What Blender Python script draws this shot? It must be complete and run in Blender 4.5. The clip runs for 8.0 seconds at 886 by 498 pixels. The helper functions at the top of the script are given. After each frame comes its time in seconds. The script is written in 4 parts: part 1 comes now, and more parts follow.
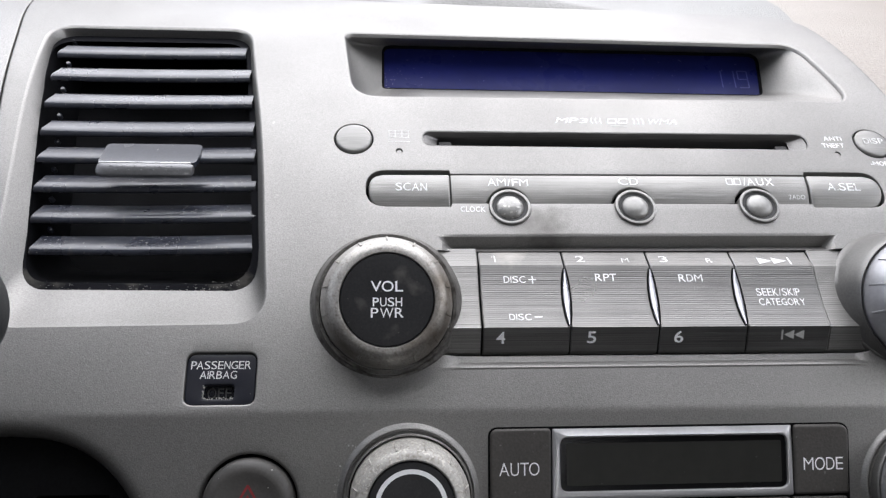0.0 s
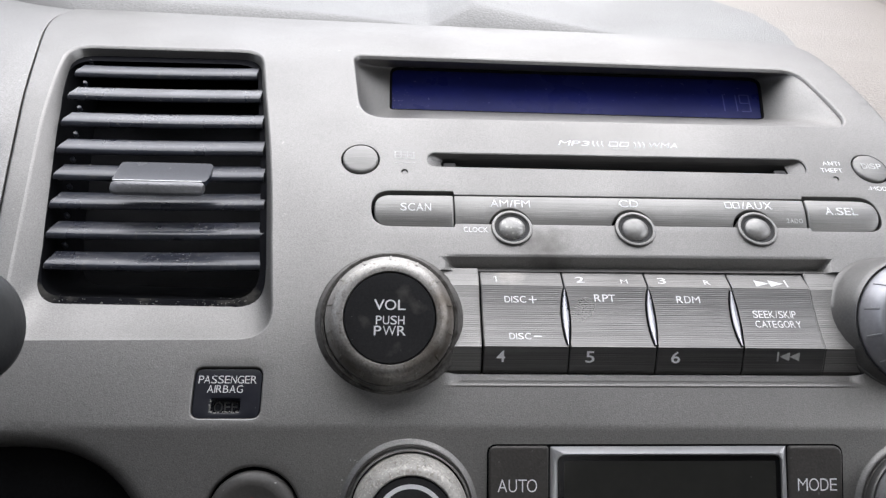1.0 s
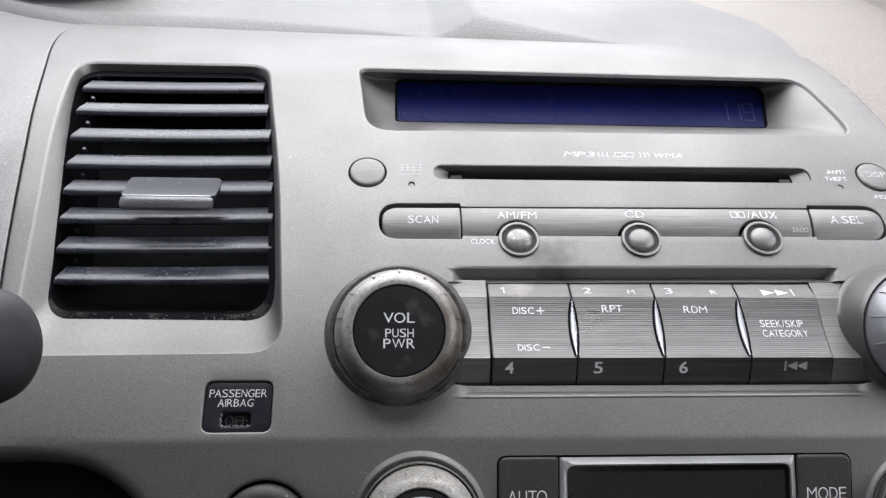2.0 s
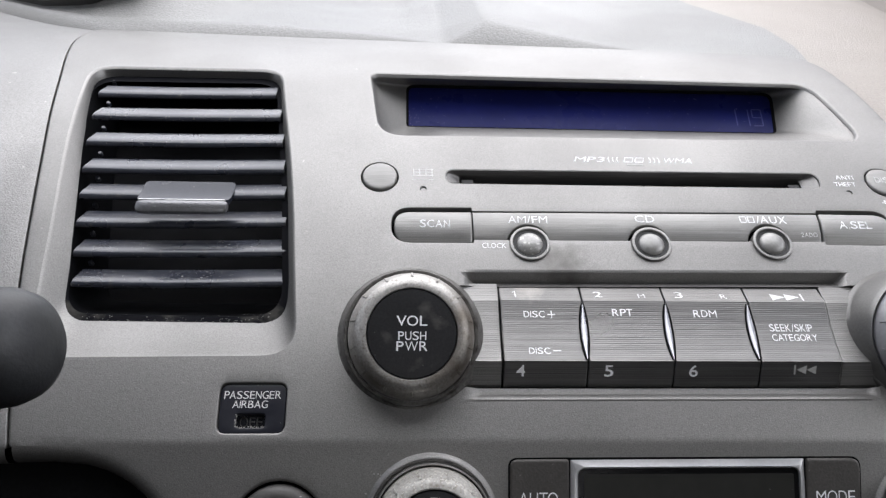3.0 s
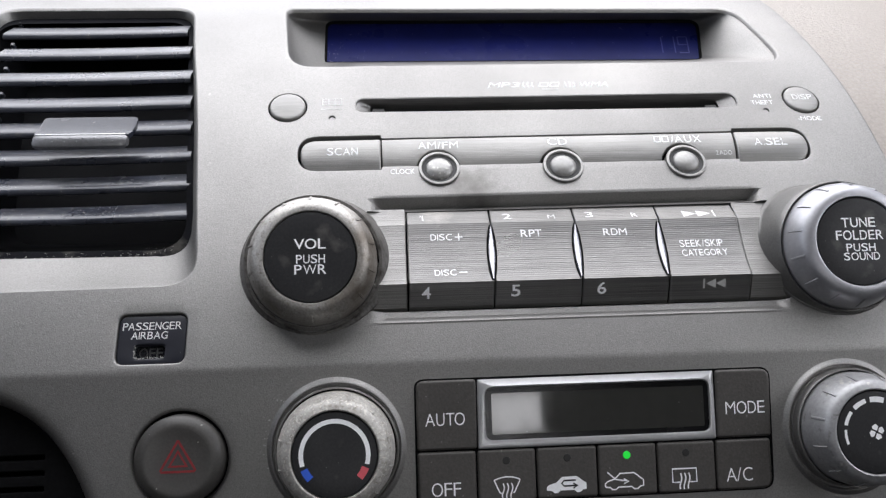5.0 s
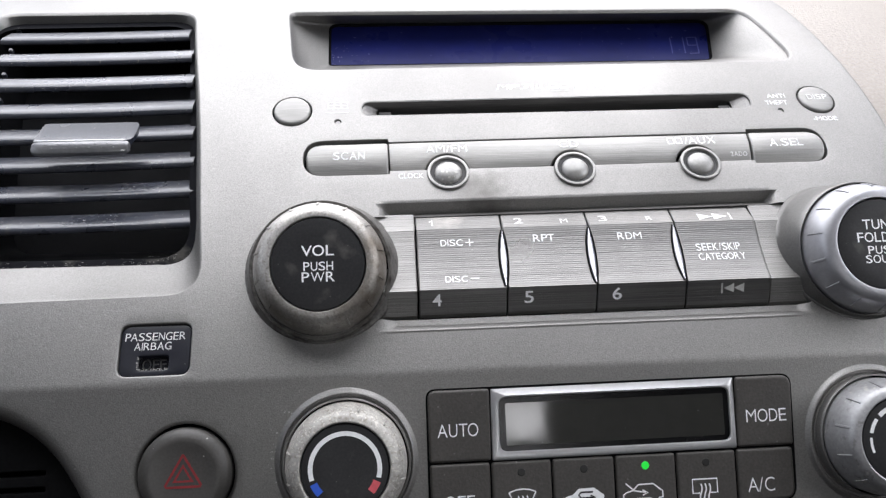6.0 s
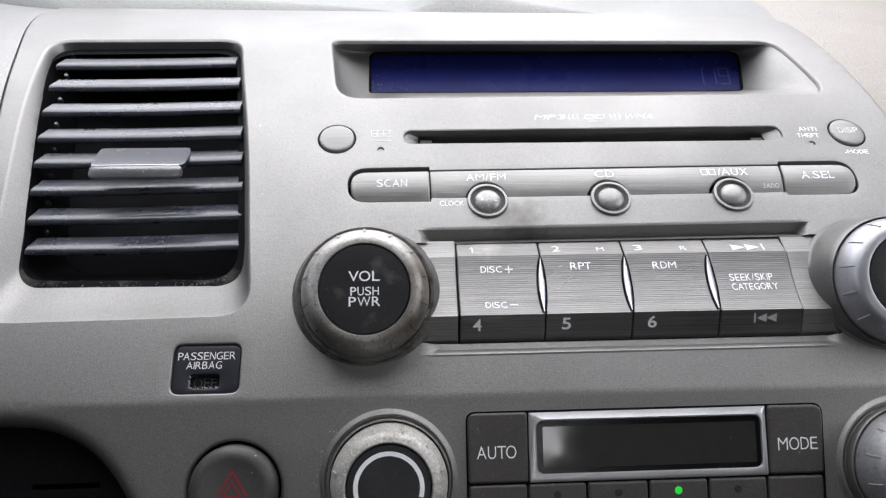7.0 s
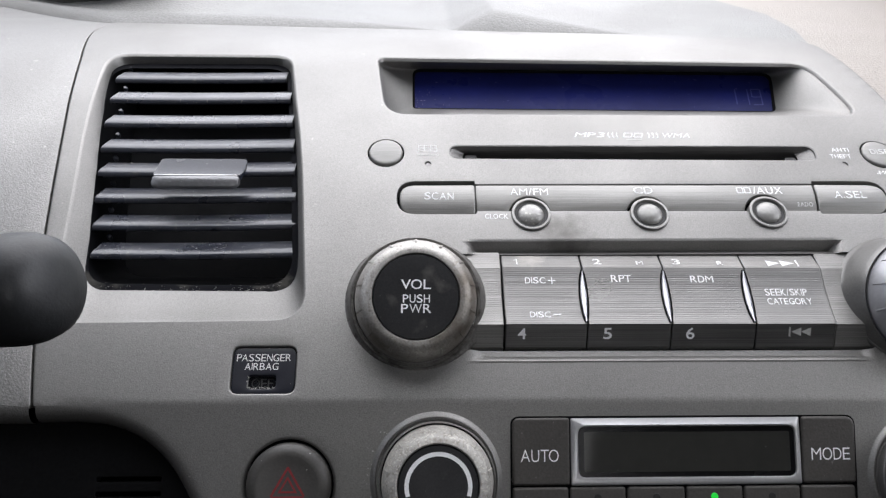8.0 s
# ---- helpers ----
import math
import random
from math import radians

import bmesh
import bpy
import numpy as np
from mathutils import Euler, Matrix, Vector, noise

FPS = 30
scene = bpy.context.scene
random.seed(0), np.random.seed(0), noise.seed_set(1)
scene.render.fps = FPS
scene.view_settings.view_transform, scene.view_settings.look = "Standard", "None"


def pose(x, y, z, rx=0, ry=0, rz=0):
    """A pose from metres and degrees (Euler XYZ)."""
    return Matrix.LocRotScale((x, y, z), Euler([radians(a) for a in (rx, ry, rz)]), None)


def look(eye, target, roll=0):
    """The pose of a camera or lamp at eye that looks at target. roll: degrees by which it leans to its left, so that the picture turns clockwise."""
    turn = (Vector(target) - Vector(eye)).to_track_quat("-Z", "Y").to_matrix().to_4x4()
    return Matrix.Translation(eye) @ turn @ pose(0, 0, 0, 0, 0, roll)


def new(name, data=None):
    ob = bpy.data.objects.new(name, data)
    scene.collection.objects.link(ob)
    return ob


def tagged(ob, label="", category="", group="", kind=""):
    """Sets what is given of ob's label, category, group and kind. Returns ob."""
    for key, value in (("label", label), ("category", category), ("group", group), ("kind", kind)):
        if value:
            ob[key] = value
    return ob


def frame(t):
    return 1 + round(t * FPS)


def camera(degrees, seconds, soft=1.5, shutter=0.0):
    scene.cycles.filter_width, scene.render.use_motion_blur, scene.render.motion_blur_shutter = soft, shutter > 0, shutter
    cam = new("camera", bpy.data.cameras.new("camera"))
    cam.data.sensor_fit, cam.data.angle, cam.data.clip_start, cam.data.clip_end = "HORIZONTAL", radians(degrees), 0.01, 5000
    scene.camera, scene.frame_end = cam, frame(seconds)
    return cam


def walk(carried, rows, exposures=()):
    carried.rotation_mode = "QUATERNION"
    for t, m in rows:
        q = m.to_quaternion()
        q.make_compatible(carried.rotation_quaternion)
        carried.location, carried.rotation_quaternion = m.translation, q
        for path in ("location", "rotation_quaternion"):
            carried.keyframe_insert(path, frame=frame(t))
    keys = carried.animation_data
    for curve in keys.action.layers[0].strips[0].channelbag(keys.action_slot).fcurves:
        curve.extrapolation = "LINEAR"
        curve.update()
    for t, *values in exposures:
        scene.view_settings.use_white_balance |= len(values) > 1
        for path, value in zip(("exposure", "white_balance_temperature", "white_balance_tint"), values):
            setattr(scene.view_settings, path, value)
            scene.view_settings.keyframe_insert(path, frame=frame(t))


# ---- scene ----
import functools

from mathutils.geometry import delaunay_2d_cdt

# ---- camera ----
# The fascia is laid out in its own axes (x across, y inwards, z up its face); TILT leans it back as in the car.
TILT = Matrix.Translation((0, 0, 0.80)) @ Matrix.Rotation(radians(-28), 4, "X")
cam = camera(57.5, 8.0, soft=1.3)
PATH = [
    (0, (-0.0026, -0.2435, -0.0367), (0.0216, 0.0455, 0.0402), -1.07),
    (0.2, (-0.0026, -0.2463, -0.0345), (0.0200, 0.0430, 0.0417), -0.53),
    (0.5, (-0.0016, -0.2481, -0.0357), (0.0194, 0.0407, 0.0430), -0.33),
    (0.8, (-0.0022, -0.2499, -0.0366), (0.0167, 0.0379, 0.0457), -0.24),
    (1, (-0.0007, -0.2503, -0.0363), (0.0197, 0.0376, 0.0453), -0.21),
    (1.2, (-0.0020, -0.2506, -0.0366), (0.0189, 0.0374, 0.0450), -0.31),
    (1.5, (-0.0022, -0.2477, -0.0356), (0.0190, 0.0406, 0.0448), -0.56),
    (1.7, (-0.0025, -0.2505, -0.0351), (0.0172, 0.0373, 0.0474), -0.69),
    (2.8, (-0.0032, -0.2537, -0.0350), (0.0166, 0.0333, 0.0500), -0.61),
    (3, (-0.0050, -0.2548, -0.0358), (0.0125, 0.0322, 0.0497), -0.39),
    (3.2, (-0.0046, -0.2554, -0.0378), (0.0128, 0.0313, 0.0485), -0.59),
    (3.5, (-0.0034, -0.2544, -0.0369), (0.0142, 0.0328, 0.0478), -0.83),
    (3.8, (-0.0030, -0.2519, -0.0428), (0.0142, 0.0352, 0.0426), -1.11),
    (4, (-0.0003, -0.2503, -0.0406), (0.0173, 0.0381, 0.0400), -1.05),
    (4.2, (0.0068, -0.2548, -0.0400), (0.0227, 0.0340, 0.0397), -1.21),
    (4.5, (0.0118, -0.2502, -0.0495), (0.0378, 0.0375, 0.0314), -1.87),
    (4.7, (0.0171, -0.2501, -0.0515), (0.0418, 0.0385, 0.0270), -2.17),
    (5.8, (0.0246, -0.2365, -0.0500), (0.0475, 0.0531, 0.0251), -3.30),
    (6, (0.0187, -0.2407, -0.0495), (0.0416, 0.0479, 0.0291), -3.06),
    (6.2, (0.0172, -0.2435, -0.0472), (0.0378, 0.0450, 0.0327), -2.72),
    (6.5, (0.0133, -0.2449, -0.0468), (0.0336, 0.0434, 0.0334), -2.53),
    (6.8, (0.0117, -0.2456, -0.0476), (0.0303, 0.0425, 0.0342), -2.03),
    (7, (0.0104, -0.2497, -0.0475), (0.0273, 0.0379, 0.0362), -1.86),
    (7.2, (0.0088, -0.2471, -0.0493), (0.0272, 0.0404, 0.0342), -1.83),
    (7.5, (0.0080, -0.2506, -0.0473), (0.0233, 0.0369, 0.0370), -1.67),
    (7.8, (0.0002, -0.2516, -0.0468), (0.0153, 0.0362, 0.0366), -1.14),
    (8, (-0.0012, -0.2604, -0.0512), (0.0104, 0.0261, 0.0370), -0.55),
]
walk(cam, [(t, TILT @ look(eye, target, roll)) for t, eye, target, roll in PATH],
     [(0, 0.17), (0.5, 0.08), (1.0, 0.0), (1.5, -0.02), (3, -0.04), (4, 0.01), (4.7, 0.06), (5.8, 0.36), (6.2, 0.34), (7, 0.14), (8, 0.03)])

# ---- light: overcast daylight through the windscreen and the door windows ----
world = bpy.data.worlds.new("sky")
scene.world = world
world.use_nodes = True
sky = world.node_tree.nodes.new("ShaderNodeTexSky")
sky.sky_type, sky.sun_disc = "NISHITA", False
sky.sun_elevation, sky.sun_rotation = radians(50), radians(30)
world.node_tree.links.new(sky.outputs[0], world.node_tree.nodes["Background"].inputs[0])
world.node_tree.nodes["Background"].inputs[1].default_value = 0.08


def window_light(name, eye, target, w, h, watts, colour, roll=0):
    lamp = bpy.data.lights.new(name, "AREA")
    lamp.shape, lamp.size, lamp.size_y, lamp.energy, lamp.color = "RECTANGLE", w, h, watts, colour
    new(name, lamp).matrix_world = look(eye, target, roll)


window_light("windscreen_daylight", (0.04, 0.255, 1.47), (0.06, 0.10, 0.86), 1.22, 1.28, 18.3, (0.972, 0.966, 1.0), 21)
window_light("left_window_daylight", (-0.70, -0.30, 1.18), (0.10, -0.10, 0.95), 0.90, 0.38, 0.9, (0.972, 0.966, 1.0))
window_light("right_window_daylight", (0.86, -0.30, 1.18), (0.05, -0.10, 0.95), 0.90, 0.38, 3.6, (0.972, 0.966, 1.0))
window_light("rear_window_daylight", (0.10, -1.84, 1.115), (0.10, 0.0, 0.90), 0.64, 0.11, 1.8, (0.972, 0.966, 1.0))
scene.view_settings.exposure = 0.0


# ---- materials ----
def mat(name, col, rough=0.5, metal=0.0, grain=(900, 0.10), bump=(1400, 0.25, 0.0002), blotch=(25, 0.12),
        specks=None, stretch=None, grime=None, coat=0.0, glow=None, spec=0.5, stains=()):
    """Procedural plastic or paint: fine grain, larger unevenness, optional dust specks, brushed stretch and grime."""
    m = bpy.data.materials.new(name)
    m.use_nodes = True
    nodes, link = m.node_tree.nodes, m.node_tree.links.new
    bsdf = nodes["Principled BSDF"]
    at = nodes.new("ShaderNodeTexCoord").outputs["Object"]
    if stretch:
        mp = nodes.new("ShaderNodeMapping")
        mp.inputs["Scale"].default_value = stretch
        link(at, mp.inputs[0])
        fine_at = mp.outputs[0]
    else:
        fine_at = at

    def noise_at(vec, scale, detail=3.0):
        n = nodes.new("ShaderNodeTexNoise")
        n.inputs["Scale"].default_value, n.inputs["Detail"].default_value = scale, detail
        link(vec, n.inputs["Vector"])
        return n.outputs["Fac"]

    def ranged(fac, lo, hi, a=0.3, b=0.7):
        r = nodes.new("ShaderNodeMapRange")
        for k, v in zip((1, 2, 3, 4), (a, b, lo, hi)):
            r.inputs[k].default_value = v
        link(fac, r.inputs[0])
        return r.outputs[0]

    def mixed(fac, a, b, blend="MIX"):
        x = nodes.new("ShaderNodeMix")
        x.data_type, x.blend_type = "RGBA", blend
        for sock, v in ((x.inputs[0], fac), (x.inputs[6], a), (x.inputs[7], b)):
            if hasattr(v, "links"):
                link(v, sock)
            else:
                sock.default_value = v if isinstance(v, float) else (*v, 1)
        return x.outputs[2]

    fine, big = noise_at(fine_at, grain[0]), noise_at(at, blotch[0], 5.0)
    dark = tuple(c * (1 - grain[1]) for c in col)
    light = tuple(min(1, c * (1 + grain[1])) for c in col)
    colour = mixed(ranged(fine, 0.0, 1.0), dark, light)
    colour = mixed(ranged(big, 0.0, blotch[1], 0.42, 0.75), colour, tuple(c * 0.55 for c in col))
    roughness = ranged(big, rough - 0.06, rough + 0.08)
    if grime:
        scale, lo, hi, tint = grime
        spots = ranged(noise_at(at, scale, 8.0), 0.0, 0.92, lo, hi)
        colour = mixed(spots, colour, tint)
    if specks:
        scale, lo, tint = specks
        dots = ranged(noise_at(at, scale, 1.0), 0.0, 0.8, lo, lo + 0.04)
        colour = mixed(dots, colour, tint)
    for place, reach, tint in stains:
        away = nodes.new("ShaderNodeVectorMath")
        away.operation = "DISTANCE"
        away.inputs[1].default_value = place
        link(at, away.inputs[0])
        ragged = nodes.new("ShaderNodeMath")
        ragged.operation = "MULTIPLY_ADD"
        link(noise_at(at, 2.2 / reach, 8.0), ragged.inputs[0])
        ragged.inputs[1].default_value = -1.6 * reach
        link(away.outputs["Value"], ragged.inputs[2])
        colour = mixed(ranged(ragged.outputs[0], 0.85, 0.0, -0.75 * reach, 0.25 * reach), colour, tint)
    link(colour, bsdf.inputs["Base Color"])
    link(roughness, bsdf.inputs["Roughness"])
    bsdf.inputs["Metallic"].default_value = metal
    bsdf.inputs["Specular IOR Level"].default_value = spec
    bsdf.inputs["Coat Weight"].default_value = coat
    if glow:
        bsdf.inputs["Emission Color"].default_value, bsdf.inputs["Emission Strength"].default_value = (*glow[0], 1), glow[1]
    if bump:
        b = nodes.new("ShaderNodeBump")
        b.inputs["Strength"].default_value, b.inputs["Distance"].default_value = bump[1], bump[2]
        link(noise_at(fine_at, bump[0], 2.0), b.inputs["Height"])
        link(b.outputs[0], bsdf.inputs["Normal"])
    return m


DUST = (0.42, 0.41, 0.38)
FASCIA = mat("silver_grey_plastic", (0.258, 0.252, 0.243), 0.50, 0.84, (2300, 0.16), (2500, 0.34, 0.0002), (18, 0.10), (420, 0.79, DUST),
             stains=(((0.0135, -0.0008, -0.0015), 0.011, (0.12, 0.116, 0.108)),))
BRUSHED = mat("brushed_grey_plastic", (0.275, 0.27, 0.259), 0.38, 0.7, (60, 0.16), (60, 0.30, 0.00025), (30, 0.15), None, (0.3, 95, 95))
KEY = mat("dark_brushed_plastic", (0.168, 0.165, 0.160), 0.33, 0.86, (60, 0.26), (60, 0.4, 0.0002), (60, 0.2), None, (0.3, 95, 95), stains=(((-0.045, -0.006, -0.021), 0.006, (0.30, 0.29, 0.27)), ((0.047, -0.010, -0.042), 0.004, (0.10, 0.097, 0.09))))
CHANNEL_END = mat("brushed_channel_plastic", (0.245, 0.24, 0.231), 0.46, 0.84, (60, 0.30), (60, 0.5, 0.0002), (50, 0.2), None, (0.3, 95, 95))
BUTTON = mat("grey_button_plastic", (0.255, 0.25, 0.24), 0.40, 0.55, (60, 0.12), (60, 0.25, 0.0002), (40, 0.12), None, (0.6, 20, 20))
DOME = mat("silver_button_plastic", (0.32, 0.315, 0.303), 0.40, 0.55, (900, 0.10), (900, 0.2, 0.0001), (120, 0.3))
WORN_DOME = mat("chipped_button_plastic", (0.31, 0.305, 0.293), 0.38, 0.55, (900, 0.15), (700, 0.35, 0.0002), (120, 0.3), (700, 0.60, (0.55, 0.54, 0.51)), None, (330, 0.55, 0.72, (0.14, 0.135, 0.125)))
RING = mat("satin_silver_paint", (0.41, 0.41, 0.43), 0.42, 0.74, (700, 0.06), (500, 0.12, 0.0001), (60, 0.12))
WORN = mat("worn_silver_paint", (0.46, 0.445, 0.42), 0.46, 0.70, (1500, 0.20), (1600, 0.4, 0.0002), (90, 0.12), (900, 0.66, (0.45, 0.43, 0.39)), None, (650, 0.56, 0.82, (0.11, 0.088, 0.065)),
           stains=(((0.014, -0.012, -0.012), 0.019, (0.10, 0.078, 0.055)), ((0.0185, -0.014, 0.004), 0.013, (0.13, 0.10, 0.07)), ((-0.012, -0.012, -0.015), 0.014, (0.13, 0.115, 0.095))))
WORN_PALE = mat("chipped_silver_paint", (0.40, 0.387, 0.36), 0.52, 0.25, (700, 0.16), (420, 0.45, 0.0003), (120, 0.25), (1300, 0.58, (0.56, 0.54, 0.49)), None, (900, 0.50, 0.78, (0.19, 0.17, 0.14)))
SCUFFED = mat("scuffed_silver_paint", (0.37, 0.37, 0.375), 0.45, 0.6, (900, 0.12), (420, 0.3, 0.0002), (120, 0.2), (500, 0.68, (0.50, 0.49, 0.46)), None, (380, 0.60, 0.72, (0.19, 0.185, 0.175)))
SKIRT = mat("grey_skirt_paint", (0.185, 0.182, 0.176), 0.42, 0.90, (1500, 0.10), (1700, 0.25, 0.0001), (40, 0.2))
GRIMY_SKIRT = mat("grimy_skirt_paint", (0.17, 0.164, 0.154), 0.46, 0.75, (1500, 0.2), (1500, 0.4, 0.0002), (60, 0.2), None, None, (300, 0.5, 0.75, (0.035, 0.03, 0.025)))
COLLAR = mat("dark_grey_plastic", (0.016, 0.016, 0.016), 0.44, 0.0, (1200, 0.1), (1500, 0.2, 0.0001), (40, 0.2), spec=0.35)
SWITCH = mat("dark_switch_plastic", (0.062, 0.059, 0.055), 0.40, 0.05, (1500, 0.12), (1600, 0.25, 0.0001), (40, 0.15), (600, 0.79, DUST), spec=0.45)
CLIMATE = mat("charcoal_plastic", (0.062, 0.058, 0.053), 0.44, 0.05, (1300, 0.16), (1300, 0.4, 0.0002), (60, 0.22), (700, 0.75, (0.16, 0.155, 0.145)), spec=0.4)
CAP = mat("black_cap_plastic", (0.022, 0.022, 0.023), 0.42, 0.0, (1500, 0.2), (1500, 0.2, 0.0001), (70, 0.3), (1100, 0.76, (0.13, 0.125, 0.12)), None, (140, 0.60, 0.80, (0.09, 0.085, 0.08)), spec=0.3)
BLACK = mat("black_vent_plastic", (0.029, 0.032, 0.044), 0.29, 0.0, (700, 0.35), (700, 0.3, 0.0002), (50, 0.3), (1100, 0.70, (0.20, 0.195, 0.185)), (0.14, 1, 1), (260, 0.58, 0.86, (0.09, 0.088, 0.084)), spec=0.9)
RIM_BLACK = mat("dusty_black_plastic", (0.006, 0.0062, 0.008), 0.75, 0.0, (900, 0.2), (900, 0.3, 0.0002), (50, 0.3), spec=0.05,
                stains=[((x, -0.0075, -0.054), r, (0.07, 0.067, 0.06)) for x, r in ((-0.028, 0.006), (-0.019, 0.003), (0.004, 0.0035), (0.031, 0.004), (0.039, 0.005))])
DUCT = mat("dark_duct_plastic", (0.005, 0.0052, 0.0062), 0.6, 0.0, (900, 0.2), None, (50, 0.3), None, spec=0.06)
VOID = mat("matt_black_plastic", (0.006, 0.006, 0.0065), 0.85, 0.0, (900, 0.2), None, (50, 0.2), None, spec=0.05)
TAB = mat("slate_tab_plastic", (0.026, 0.029, 0.040), 0.22, 0.0, (1200, 0.1), (1300, 0.2, 0.0001), (70, 0.2), (600, 0.77, DUST), spec=0.3)
TAB_EDGE = mat("silver_tab_edge", (0.25, 0.25, 0.258), 0.34, 0.7, (900, 0.1), (900, 0.15, 0.0001), (80, 0.2))
CHROME = mat("polished_chrome", (0.37, 0.37, 0.39), 0.28, 1.0, (300, 0.04), None, (90, 0.1))
SATIN = mat("satin_aluminium_paint", (0.52, 0.52, 0.525), 0.36, 0.8, (900, 0.05), (900, 0.1, 0.0001), (60, 0.1))
LENS = mat("blue_display_lens", (0.0098, 0.0132, 0.084), 0.30, 0.0, (300, 0.05), None, (45, 0.45), (620, 0.74, (0.10, 0.10, 0.20)), spec=0.08, stains=(((-0.083, 0.046, 0.063), 0.009, (0.16, 0.16, 0.22)), ((-0.060, 0.046, 0.062), 0.004, (0.13, 0.13, 0.2))))
DIGIT = mat("pale_display_segment", (0.052, 0.058, 0.16), 0.30, 0.0, (300, 0.05), None, (60, 0.05), spec=0.08)
GLASS = mat("dark_display_glass", (0.014, 0.015, 0.018), 0.10, 0.0, (300, 0.05), None, (60, 0.3), (900, 0.74, (0.10, 0.10, 0.10)), coat=0.4)
AIRBAG = mat("blue_black_plastic", (0.010, 0.011, 0.0175), 0.34, 0.0, (1200, 0.1), (1200, 0.1, 0.0001), (80, 0.2), (900, 0.79, DUST))
WHITE = mat("white_print", (0.88, 0.885, 0.89), 0.55, 0.0, (900, 0.05), None, (300, 0.15))
FADED = mat("faded_white_print", (0.72, 0.72, 0.71), 0.55, 0.0, (900, 0.1), None, (300, 0.3))
GREYED = mat("grey_print", (0.46, 0.46, 0.44), 0.55, 0.0, (900, 0.1), None, (300, 0.3))
RED = mat("red_print", (0.22, 0.02, 0.024), 0.5, 0.0, (900, 0.1), None, (300, 0.2))
PINK = mat("warm_red_print", (0.62, 0.10, 0.12), 0.5, 0.0, (900, 0.08), None, (300, 0.1))
BLUE = mat("cold_blue_print", (0.03, 0.11, 0.60), 0.5, 0.0, (900, 0.08), None, (300, 0.1))
GREEN = mat("lit_green_lamp", (0.02, 0.5, 0.06), 0.4, 0.0, (900, 0.02), None, (300, 0.02), glow=((0.003, 0.58, 0.02), 0.55))
FILM = mat("blue_grey_dust", (0.19, 0.19, 0.28), 0.8, 0.0, (900, 0.3), None, (300, 0.4), spec=0.1)
LINT = mat("grey_lint", (0.30, 0.29, 0.275), 0.9, 0.0, (900, 0.3), None, (300, 0.4), spec=0.1)
SCREEN_EDGE = mat("black_screen_border", (0.005, 0.005, 0.0055), 0.22, 0.0, (300, 0.05), None, (60, 0.2), (900, 0.76, (0.10, 0.10, 0.10)), spec=0.3)
SCREEN_OFF = mat("switched_off_screen", (0.034, 0.034, 0.031), 0.07, 0.0, (300, 0.05), None, (60, 0.3), (800, 0.77, (0.09, 0.09, 0.09)))
UNLIT = mat("unlit_lamp", (0.014, 0.014, 0.013), 0.4, 0.0, (900, 0.1), None, (300, 0.1))
PALE = mat("pale_grey_grained_vinyl", (0.242, 0.239, 0.23), 0.50, 0.0, (800, 0.12), (750, 0.75, 0.0006), (14, 0.10))
SHEEN = mat("pale_sheen_vinyl", (0.262, 0.257, 0.249), 0.50, 0.80, (1900, 0.20), (1700, 0.40, 0.0003), (14, 0.10), (420, 0.75, DUST))
BEIGE = mat("beige_grained_vinyl", (0.32, 0.288, 0.257), 0.50, 0.0, (800, 0.10), (750, 0.75, 0.0006), (14, 0.08))
CARPET = mat("dark_carpet", (0.018, 0.0175, 0.017), 0.95, 0.0, (600, 0.3), (700, 0.6, 0.002), (8, 0.2))
LINING = mat("grey_cabin_lining", (0.045, 0.044, 0.043), 0.85, 0.0, (400, 0.1), (500, 0.4, 0.001), (6, 0.1))
RUBBER = mat("black_stalk_plastic", (0.022, 0.023, 0.025), 0.46, 0.0, (1000, 0.15), (1200, 0.25, 0.0002), (60, 0.25), None, None, (70, 0.55, 0.85, (0.042, 0.044, 0.042)), spec=0.55)

# ---- the curved face of the fascia ----
SLOPE_Z = (-0.30, -0.0226, -0.0207, 0.000, 0.033, 0.055, 0.075, 0.100, 0.135, 0.166, 0.190, 0.30)
SLOPE_V = (-0.18, -0.18, 0.13, 0.175, 0.285, 0.335, 0.42, 0.57, 0.78, 1.05, 1.35, 1.35)
FOLD_ROWS = (-25.4, -23.8, -22.8, -22.2, -21.6, -21.0, -20.4, -19.4, -18.0)
ZS = np.linspace(-0.30, 0.30, 6001)
VS = np.interp(ZS, SLOPE_Z, SLOPE_V)
YS = np.concatenate([[0], np.cumsum((VS[1:] + VS[:-1]) / 2 * np.diff(ZS))])
YS += 0.0008 - np.interp(-0.022, ZS, YS)


def slope(z):
    return float(np.interp(z * 0.001, ZS, VS))


def face(x, z, h=0.0):
    """A point of the face, in mm across and up, h mm proud of it (negative: sunk in)."""
    s = slope(z)
    k = math.sqrt(1 + s * s)
    return Vector((x, np.interp(z * 0.001, ZS, YS) * 1000 - h / k, z + h * s / k)) * 0.001


class Plane:
    """A flat local frame: origin in mm, s the slope of the plane as on the face."""

    def __init__(self, x, y, z, s):
        k = math.sqrt(1 + s * s)
        self.o, self.n, self.t = Vector((x, y, z)), Vector((0, -1, s)) / k, Vector((0, s, 1)) / k

    def __call__(self, u, v, h=0.0):
        return (self.o + Vector((u, 0, 0)) + self.t * v + self.n * h) * 0.001


# ---- outlines, in mm ----
def circle(x, z, r, n=40, rz=None):
    return [(x + r * math.cos(2 * math.pi * i / n), z + (rz or r) * math.sin(2 * math.pi * i / n)) for i in range(n)]


